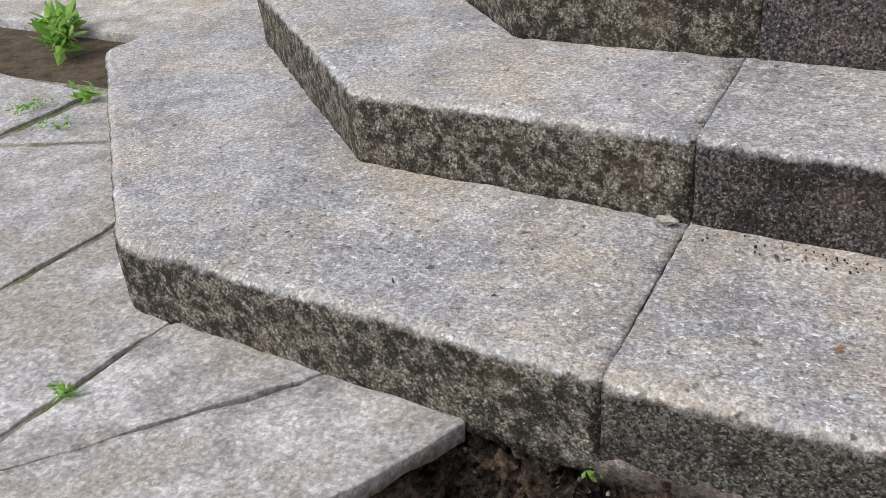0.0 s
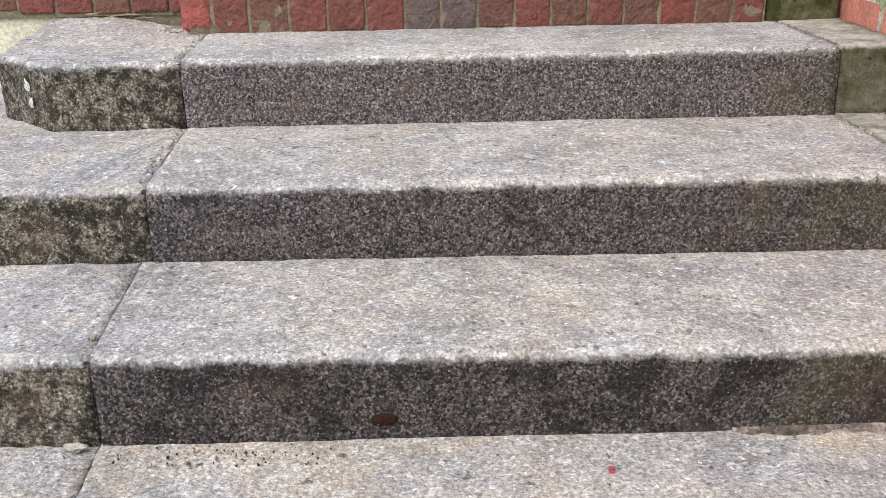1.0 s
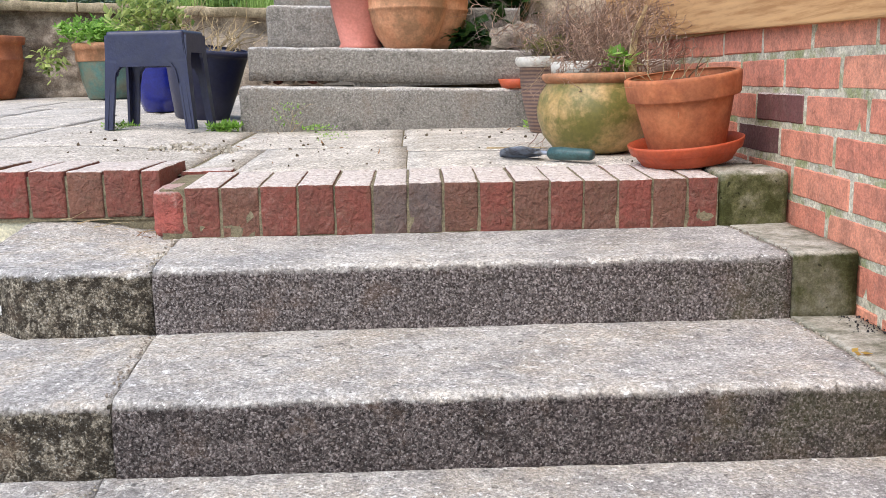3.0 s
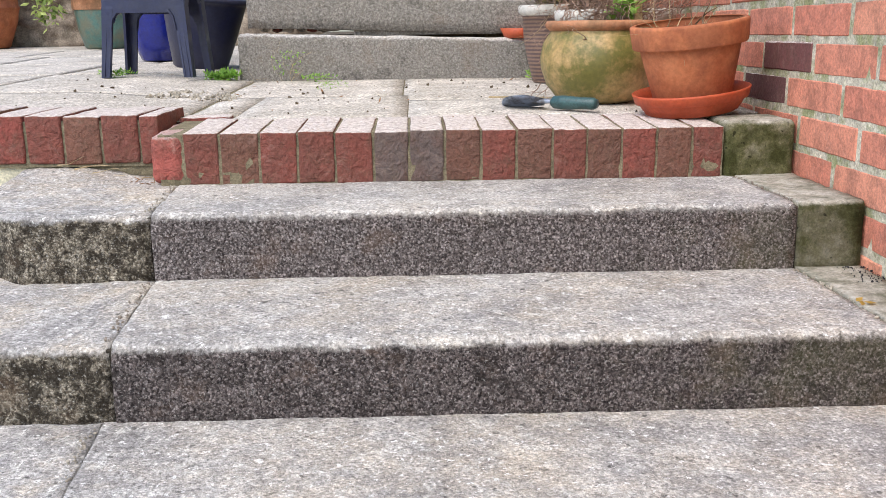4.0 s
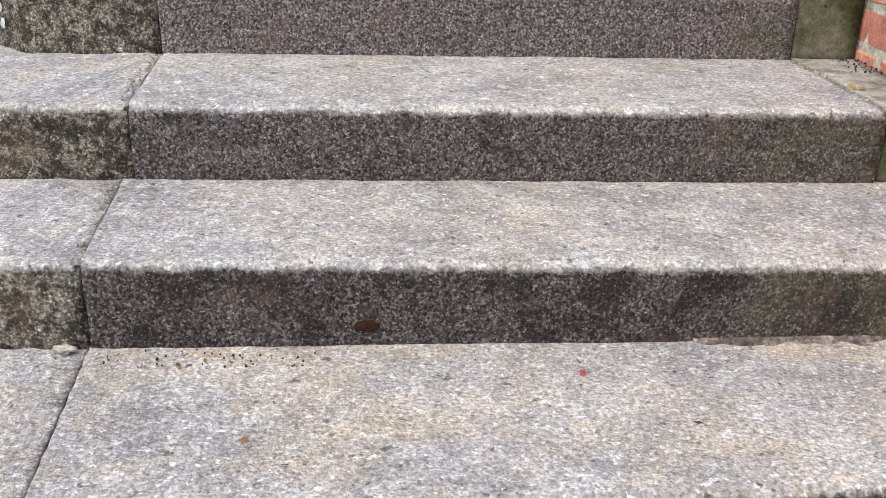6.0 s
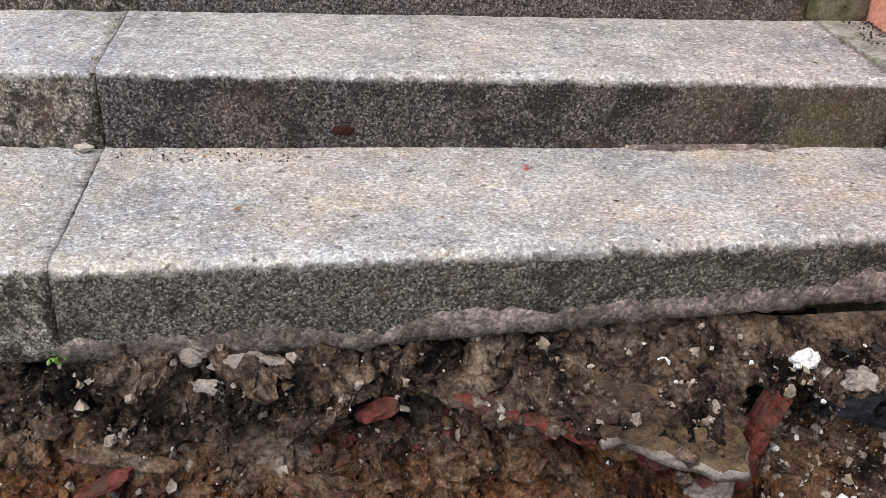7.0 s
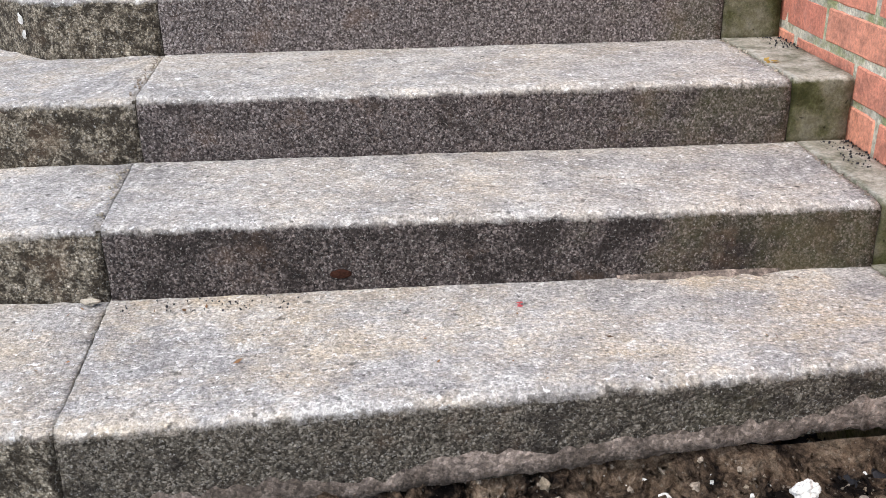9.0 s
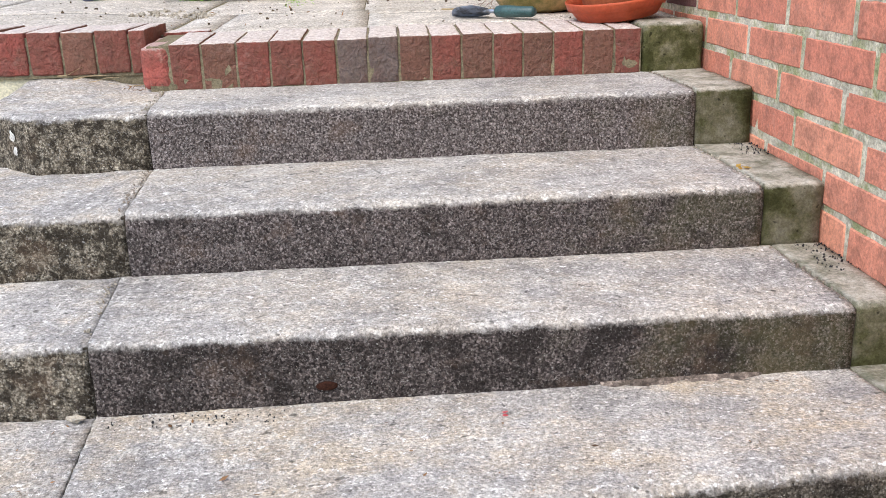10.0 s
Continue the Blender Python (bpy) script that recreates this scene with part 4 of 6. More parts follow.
rock("dark_lump", (0.89, -0.93, -0.325), 0.022, M["grit_and_hollow"], "black lump in the dark hollow", "clinker", 16.0)
rock("grey_stone", (0.815, -1.01, -0.45), 0.02, M["clod"], "purplish grey stone beside the broken pipe", "stone", 17.0, (1.3, 0.7, 0.6), (0, -15, 0))


# large clods that stand out of the earth face, with hollows under them
for k, (x, sec, size, sq, turn) in enumerate([(0.13, 0.22, 0.040, (1.5, 0.6, 0.5), 14), (0.27, 0.30, 0.046, (1.3, 0.6, 0.55), 24), (0.20, 0.42, 0.038, (1.6, 0.6, 0.4), 20), (0.06, 0.36, 0.036, (1.2, 0.6, 0.7), -10),
        (0.33, 0.16, 0.030, (1.2, 0.7, 0.6), 10), (0.36, 0.44, 0.034, (1.5, 0.6, 0.45), 8), (0.50, 0.10, 0.026, (1.4, 0.7, 0.6), -6), (0.61, 0.13, 0.024, (1.3, 0.7, 0.6), 5), (0.45, 0.56, 0.040, (1.8, 0.6, 0.45), 4),
        (0.60, 0.58, 0.042, (1.6, 0.6, 0.5), -5), (0.12, 0.56, 0.040, (1.4, 0.6, 0.5), 12), (0.86, 0.56, 0.030, (1.3, 0.7, 0.6), -12), (0.97, 0.50, 0.024, (1.2, 0.8, 0.7), 6)]):
    y, z = pit_profile(x, sec)
    rock("earth_clod", (x, y + size * 0.05, z), size, M["soil"], "large crumbling clod of earth in the dug face", "clod", 70.0 + 3 * k, sq, (0, turn, 0), 4, 0.42)


def ribbon(name, path, width, thick, mat, label, category, seed, side=(0, 1, 0), ragged=0.006):
    """A broken plate that follows a path; side is the way it reaches back."""
    bm = bmesh.new()
    side = Vector(side).normalized()
    pts = []
    for a, b in zip(path, path[1:]):
        k = max(2, int(math.dist(a, b) / 0.008))
        pts += [Vector(a).lerp(Vector(b), i / k) for i in range(k)]
    pts.append(Vector(path[-1]))
    rings = []
    for i, p in enumerate(pts):
        r = noise.noise(Vector((i * 0.35, seed, 0))) * ragged + noise.noise(Vector((i * 1.1, seed, 4))) * ragged * 0.5
        t = thick * (1 + 0.5 * noise.noise(Vector((i * 0.3, seed, 9))))
        up = Vector((0, 0, 1)) if abs(side.z) < 0.7 else Vector((1, 0, 0))
        q = [p - side * r, p - side * r * 1.4 + up * t * 0.5, p - side * (r * 0.6 - 0.003) + up * t, p + side * width + up * t, p + side * width]
        rings.append([bm.verts.new(c + noise.noise_vector(c * 90) * 0.002) for c in q])
    for a, b in zip(rings, rings[1:]):
        for k in range(5):
            bm.faces.new((a[k], b[k], b[(k + 1) % 5], a[(k + 1) % 5]))
    bm.faces.new(rings[0])
    bm.faces.new(rings[-1][::-1])
    bmesh.ops.recalc_face_normals(bm, faces=bm.faces[:])
    return solid(name, bm, mat, label, category)


ribbon("clay_tile", [(0.475, -0.925, -0.345), (0.52, -0.948, -0.346), (0.585, -0.972, -0.352), (0.628, -0.99, -0.358)], 0.05, 0.011, M["redclay"], "broken red clay tile edge in the dug face", "tile shard", 2.0)
bm = slab([(0.63, -0.985), (0.66, -0.99), (0.70, -1.02), (0.735, -1.034), (0.765, -1.04), (0.772, -1.0), (0.765, -0.88), (0.63, -0.88)], -0.014, 0.0, 0.004, cell=0.012, wear=0.006, seed=77)
ob = solid("broken_slab", bm, [M["clod"], M["greystone"]], "thin broken mortar slab jutting from the soil", "broken slab")
ob.matrix_world = pose(0.67, -0.972, -0.331, 3, -3, 0) @ pose(-0.67, 0.96, 0)


def pipe_shell(at, r, h, a0, a1, turn, seed):
    bm = bmesh.new()
    n, k = 12, 14
    vs = {}
    for j in range(k + 1):
        for i in range(n + 1):
            for s in (0, 1):
                a = radians(a0 + (a1 - a0) * i / n)
                rr = r - 0.009 * s + noise.noise(Vector((i * 0.6, j * 0.5, seed))) * 0.002
                jag = noise.noise(Vector((i * 0.8, seed, 0))) * 0.014 if j in (0, k) else 0
                vs[i, j, s] = bm.verts.new((rr * math.cos(a), rr * math.sin(a), -h / 2 + h * j / k + jag))
    for j in range(k):
        for i in range(n):
            bm.faces.new((vs[i, j, 0], vs[i + 1, j, 0], vs[i + 1, j + 1, 0], vs[i, j + 1, 0]))
            bm.faces.new((vs[i, j, 1], vs[i, j + 1, 1], vs[i + 1, j + 1, 1], vs[i + 1, j, 1]))
    for j in range(k):
        for i in (0, n):
            bm.faces.new((vs[i, j, 0], vs[i, j + 1, 0], vs[i, j + 1, 1], vs[i, j, 1]))
    for i in range(n):
        for j in (0, k):
            bm.faces.new((vs[i, j, 0], vs[i + 1, j, 0], vs[i + 1, j, 1], vs[i, j, 1]))
    bmesh.ops.recalc_face_normals(bm, faces=bm.faces[:])
    ob = solid("clay_pipe", bm, M["redclay"], "broken upright red clay drain pipe piece in soil", "pipe shard")
    ob.matrix_world = pose(*at, *turn)


pipe_shell((0.828, -0.945, -0.35), 0.024, 0.09, 165, 255, (0, 16, 0), 1.0)
rock("brick_shard", (0.79, -0.985, -0.395), 0.020, M["redclay"], "upright red brick shard in the dug face", "brick shard", 31.0, (0.55, 0.5, 1.3), (0, 10, 0), 4, 0.2)
rock("brick_shard", (0.803, -0.975, -0.365), 0.013, M["redclay"], "small orange-red brick shard in the soil", "brick shard", 32.0, (0.7, 0.5, 1.2), (0, 20, 0), 4, 0.2)
rock("brick_shard", (0.775, -1.005, -0.46), 0.024, M["redclay"], "tall dark red brick shard in the clay", "brick shard", 33.0, (0.5, 0.5, 1.6), (0, 4, 0), 4, 0.2)
rock("brick_shard", (0.735, -0.99, -0.395), 0.018, M["redclay"], "dull red brick shard below the ledge", "brick shard", 34.0, (1.1, 0.6, 0.8), (0, 20, 0), 4, 0.2)


def step_lip():
    """The ragged mortar bed that hangs below the lowest step."""
    bm = bmesh.new()
    rings = []
    n = 320
    for i in range(n + 1):
        x = 0.066 + (1.07 - 0.066) * i / n
        w = (x - 0.07)
        face = -0.901 + 0.035 * w
        foot = -0.315 + 0.032 * w
        low = foot - 0.004 + 0.055 * max(0, w - 0.23) + noise.noise(Vector((x * 14, 2, 0))) * 0.008 + noise.noise(Vector((x * 45, 5, 0))) * 0.005 + noise.noise(Vector((x * 120, 5, 0))) * 0.003
        top = foot + 0.030 + 0.055 * max(0, w - 0.23) + noise.noise(Vector((x * 9, 8, 0))) * 0.016 + noise.noise(Vector((x * 50, 8, 0))) * 0.010
        low = min(low, top - 0.014)
        bulge = 0.0006 + 0.0006 * noise.noise(Vector((x * 30, 0, 3)))
        q = [(x, face + 0.002, top), (x, face - bulge * 0.5, top - 0.004), (x, face - bulge, (top + low) / 2), (x, face - bulge * 0.6, low + 0.004), (x, face + 0.012, low), (x, face + 0.06, low + 0.004)]
        rings.append([bm.verts.new(Vector(c) + noise.noise_vector(Vector(c) * 110) * 0.0016) for c in q])
    for a, b in zip(rings, rings[1:]):
        for k in range(5):
            bm.faces.new((a[k + 1], b[k + 1], b[k], a[k])).smooth = True
    solid("mortar_bed", bm, M["lip"], "ragged pinkish grey mortar bed under the lowest step", "mortar")


M["lip"] = m_plain("old_mortar_bed", (0.20, 0.162, 0.138, 1), 0.97, 0.6, 40, 1.0, 0.12, (0.095, 0.076, 0.063, 1), 0.6)
step_lip()


# ---- steps behind the terrace ----
def back_steps():
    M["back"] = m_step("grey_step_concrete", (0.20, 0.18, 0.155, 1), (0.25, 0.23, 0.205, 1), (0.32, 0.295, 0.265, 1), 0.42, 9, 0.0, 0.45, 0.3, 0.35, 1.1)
    lean = lambda x, y: -0.028 * (x + 0.1)
    rows = [(-0.125, 0.85, 1.52, 1.66, 0.20, 0.379), (-0.105, 0.81, 1.59, 1.97, 0.396, 0.501), (-0.085, 0.80, 1.90, 2.25, 0.50, 0.652), (-0.10, 0.80, 2.20, 2.6, 0.65, 0.792)]
    for i, (x0, x1, y0, y1, z0, z1) in enumerate(rows):
        st = thing("back_step", "rough grey concrete step behind the terrace", "step", "steps behind the terrace")
        bm = slab([(x0, y0), (x1, y0), (x1, y1), (x0 + 0.01, y1)], z0, z1, 0.014, cell=0.04, tilt=lean, seed=30 + i, wear=0.003, round_sides=[0, 3])
        part("block", bm, [M["back"], M["back"]], st)
    # packing under the second step, with a dark gap on its left
    bm = box(0.23, 0.80, 1.605, 1.97, 0.37, 0.397)
    solid("mortar_bed", bm, M["back"], "thin mortar bed under the upper step", "mortar")
    core = box(-0.06, 0.78, 1.66, 1.97, 0.2, 0.372)
    solid("step_core", core, M["earth"], "earth fill inside the back steps", "earth fill", "", "structure")
    for k in range(7):
        rock("stone_chip", (-0.05 + 0.037 * k, 1.62 + 0.01 * (k % 2), 0.389), 0.010 + 0.003 * (k % 3), M["redclay"] if k % 3 == 1 else M["greystone"], "stone chip packed under the upper step", "stone", 40 + k, (1.3, 0.8, 0.6), sub=2)


back_steps()


# ---- pots ----
def lathe(profile, seg=40, wobble=0.0):
    bm = bmesh.new()
    rings = []
    for r, z in profile:
        rings.append([bm.verts.new((r * math.cos(2 * math.pi * i / seg), r * math.sin(2 * math.pi * i / seg), z)) for i in range(seg)] if r > 1e-5 else [bm.verts.new((0, 0, z))])
    for a, b in zip(rings, rings[1:]):
        for i in range(seg):
            j = (i + 1) % seg
            q = [a[i], a[j], b[j], b[i]] if len(a) > 1 and len(b) > 1 else ([a[0], b[j], b[i]] if len(a) == 1 else [a[i], a[j], b[0]])
            bm.faces.new(q).smooth = True
    bmesh.ops.recalc_face_normals(bm, faces=bm.faces[:])
    return bm


def pot(name, label, at, outer, mat, tilt=(0, 0, 0), wall=0.010, soil=0.025, rim=None, soil_mat="earth", rim_material=""):
    """A pot from its outer profile (radius, height from the foot up)."""
    th = thing(name, label, "plant pot")
    inner = [(max(r - wall, 0.01), z) for r, z in outer if z > outer[-1][1] * 0.35][::-1]
    bm = lathe([(0, 0)] + outer + inner + [(0, inner[-1][1])])
    part("body", bm, mat, th, "", True)
    top = outer[-1][1]
    r = [q for q in outer if q[1] <= top - soil][-1][0] - wall * 0.7
    sb = lathe([(0, top - soil + 0.006), (r * 0.5, top - soil + 0.004), (r, top - soil)], 24)
    rough_up(sb, 0.004, 40, at[0])
    part("soil", sb, M[soil_mat], th, "dry brown compost")
    if rim:
        part("rim", lathe(rim), M[rim_material], th, "", True)
    th.matrix_world = pose(*at, *tilt)
    return th


def m_pot(name, a, b, stain, amount, rough=0.8, bands=0.0, spec=0.3, stain_scale=9.0):
    m = Mat(name, rough, spec=spec)
    c = m.ramp(m.noise(14, 6, 0.7), [(0.38, a), (0.62, b)])
    st = m.ramp(m.noise(stain_scale, 6, 0.75), [(0.44, 0), (0.58, 1)])
    c = m.mix(m.maths("MULTIPLY", st, amount), c, stain)
    if bands:
        w = m.n("ShaderNodeTexWave")
        w.bands_direction = "Z"
        w.inputs["Scale"].default_value = bands
        m.link(m.co, w.inputs["Vector"])
        c = m.mix(0.6, c, m.ramp(w.outputs["Fac"], [(0.42, (0.10, 0.06, 0.05, 1)), (0.58, (0.30, 0.19, 0.12, 1))]))
    c = m.mix(0.35, c, m.ramp(m.noise(120, 3), [(0.35, 0.6), (0.65, 1.2)]), "MULTIPLY")
    return m.done(c, m.noise(90, 4), 0.25, 0.003)


M["yellow_glaze"] = m_pot("ochre_glaze", (0.40, 0.25, 0.09, 1), (0.58, 0.37, 0.17, 1), (0.115, 0.115, 0.025, 1), 0.9, 0.45, spec=0.4, stain_scale=4.5)
M["terracotta"] = m_pot("terracotta", (0.40, 0.12, 0.05, 1), (0.52, 0.19, 0.085, 1), (0.25, 0.085, 0.045, 1), 0.6)
M["terracotta_old"] = m_pot("weathered_terracotta", (0.40, 0.17, 0.085, 1), (0.54, 0.27, 0.15, 1), (0.20, 0.12, 0.065, 1), 0.7)
M["orange_plastic"] = m_pot("orange_plastic", (0.44, 0.07, 0.028, 1), (0.52, 0.10, 0.04, 1), (0.32, 0.08, 0.04, 1), 0.4, 0.5)
M["pink_plastic"] = m_pot("pink_plastic", (0.48, 0.165, 0.125, 1), (0.54, 0.20, 0.155, 1), (0.42, 0.17, 0.13, 1), 0.3, 0.5)
M["stone_white"] = m_pot("pale_stoneware", (0.58, 0.55, 0.50, 1), (0.70, 0.66, 0.60, 1), (0.40, 0.37, 0.32, 1), 0.5)
M["striped"] = m_pot("striped_stoneware", (0.16, 0.10, 0.10, 1), (0.22, 0.15, 0.14, 1), (0.10, 0.08, 0.09, 1), 0.5, 0.5, 30.0)
M["navy_plastic"] = m_pot("navy_plastic", (0.014, 0.017, 0.050, 1), (0.019, 0.023, 0.064, 1), (0.04, 0.041, 0.06, 1), 0.35, 0.36, spec=0.45)
M["blue_glaze"] = m_pot("cobalt_glaze", (0.008, 0.012, 0.15, 1), (0.012, 0.022, 0.23, 1), (0.01, 0.015, 0.12, 1), 0.4, 0.2, spec=0.6)
M["teal_glaze"] = m_pot("teal_glaze", (0.06, 0.14, 0.125, 1), (0.10, 0.20, 0.17, 1), (0.22, 0.15, 0.08, 1), 0.5, 0.35, spec=0.5)

ROUND = [(0.070, 0.0), (0.092, 0.008), (0.118, 0.040), (0.131, 0.078), (0.133, 0.104), (0.126, 0.135), (0.112, 0.157), (0.108, 0.164), (0.118, 0.171), (0.1195, 0.177), (0.116, 0.182)]
pot("glazed_pot", "round ochre glazed pot, green with algae", (0.845, 0.745, terr(0.8, 0.7) + 0.001), ROUND, M["yellow_glaze"], wall=0.012, soil=0.012, rim=[(0.107, 0.160), (0.112, 0.162), (0.121, 0.170), (0.1225, 0.177), (0.119, 0.1835), (0.108, 0.184), (0.104, 0.178)], rim_material="terracotta_old")
CONE = [(0.073, 0.0), (0.076, 0.003), (0.098, 0.104), (0.099, 0.110), (0.111, 0.111), (0.113, 0.114), (0.1165, 0.150), (0.116, 0.155), (0.112, 0.157)]
pot("terracotta_pot", "orange terracotta pot leaning in its saucer", (0.985, 0.462, 0.239), CONE, M["terracotta"], (3, -6, 0), 0.009, 0.018)
sau = lathe([(0, 0), (0.086, 0.0), (0.092, 0.003), (0.102, 0.024), (0.112, 0.026), (0.1165, 0.041), (0.1175, 0.045), (0.1145, 0.046), (0.108, 0.030), (0.098, 0.012), (0.088, 0.008), (0, 0.008)], 48)
ob = solid("plant_saucer", sau, M["orange_plastic"], "bright orange plastic saucer under the terracotta pot", "saucer", smooth=True)
ob.matrix_world = pose(0.985, 0.462, 0.2165, 3, -6, 0)
STR = [(0.042, 0.0), (0.047, 0.004), (0.062, 0.06), (0.074, 0.12), (0.078, 0.195), (0.086, 0.198), (0.088, 0.21), (0.084, 0.214)]
pot("striped_pot", "dark stoneware pot with fine brown stripes", (0.81, 1.30, terr(0.8, 1.3) + 0.001), STR, M["striped"], soil=0.012, rim=[(0.079, 0.188), (0.081, 0.190), (0.0895, 0.198), (0.091, 0.21), (0.086, 0.217), (0.080, 0.212)], rim_material="stone_white")
WID = [(0.095, 0.0), (0.10, 0.004), (0.13, 0.10), (0.142, 0.168), (0.146, 0.172), (0.158, 0.174), (0.160, 0.20), (0.156, 0.204)]
pot("stone_pot", "wide pale stoneware pot with a thick rim", (0.955, 1.10, terr(0.9, 1.1) + 0.001), WID, M["stone_white"], soil=0.012)
PINK = [(0.070, 0.0), (0.072, 0.012), (0.066, 0.020), (0.086, 0.10), (0.100, 0.172), (0.104, 0.175), (0.112, 0.213), (0.113, 0.218), (0.126, 0.219), (0.128, 0.234), (0.124, 0.236)]
pot("plastic_pot", "dusty pink plastic flower pot on the step", (0.247, 1.78, 0.491), PINK, M["pink_plastic"], soil=0.03)
RIB = [(0.07, 0.0), (0.075, 0.004), (0.105, 0.05), (0.120, 0.095), (0.126, 0.125), (0.130, 0.128), (0.130, 0.133), (0.127, 0.136), (0.131, 0.178), (0.136, 0.182), (0.136, 0.192), (0.142, 0.195), (0.146, 0.206), (0.145, 0.214), (0.138, 0.219)]
pot("ribbed_pot", "large weathered terracotta pot with moulded bands", (0.408, 1.71, 0.486), RIB, M["terracotta_old"], wall=0.014, soil=0.02)
pot("ribbed_pot", "brown weathered terracotta pot behind the others", (0.485, 1.82, 0.484), RIB, M["terracotta_old"], wall=0.014, soil=0.02)
BLK = [(0.088, 0.0), (0.094, 0.004), (0.120, 0.11), (0.144, 0.225), (0.147, 0.236), (0.157, 0.238), (0.158, 0.252), (0.153, 0.255)]
pot("black_pot", "dark navy plastic pot leaning beside the step", (-0.345, 1.98, 0.262), BLK, M["navy_plastic"], (4, 8, 0), 0.008, 0.02)
BLU = [(0.07, 0.0), (0.078, 0.005), (0.10, 0.06), (0.112, 0.15), (0.114, 0.20), (0.122, 0.205), (0.123, 0.22), (0.118, 0.224)]
pot("blue_pot", "glossy cobalt blue glazed pot behind the stool", (-0.575, 2.35, terr(-0.6, 2.35) + 0.001), BLU, M["blue_glaze"], soil=0.015)
GRN = [(0.105, 0.0), (0.115, 0.006), (0.145, 0.11), (0.162, 0.23), (0.165, 0.285), (0.178, 0.29), (0.182, 0.318), (0.175, 0.323)]
pot("green_pot", "teal glazed pot with a tan rim", (-1.20, 3.62, terr(-1.3, 3.6) + 0.001), [(0.88 * r, 0.88 * z) for r, z in GRN], M["teal_glaze"], soil=0.02, rim=[(0.146, 0.194), (0.1505, 0.202), (0.1505, 0.25), (0.161, 0.2535), (0.1645, 0.28), (0.158, 0.288), (0.148, 0.282)], rim_material="terracotta_old")
TER = [(0.13, 0.0), (0.14, 0.006), (0.19, 0.14), (0.20, 0.20), (0.206, 0.205), (0.206, 0.215), (0.20, 0.22), (0.20, 0.29), (0.215, 0.295), (0.222, 0.33), (0.216, 0.335)]
pot("terracotta_pot", "large banded terracotta pot by the stone wall", (-1.91, 3.78, terr(-2, 3.8) + 0.001), TER, M["terracotta"], soil=0.02)
ob = solid("plant_saucer", lathe([(0, 0), (0.05, 0), (0.064, 0.03), (0.06, 0.03), (0.05, 0.008), (0, 0.008)], 32), M["orange_plastic"], "small orange plastic saucer on the back step", "saucer", smooth=True)
ob.matrix_world = pose(0.755, 1.562, 0.356)


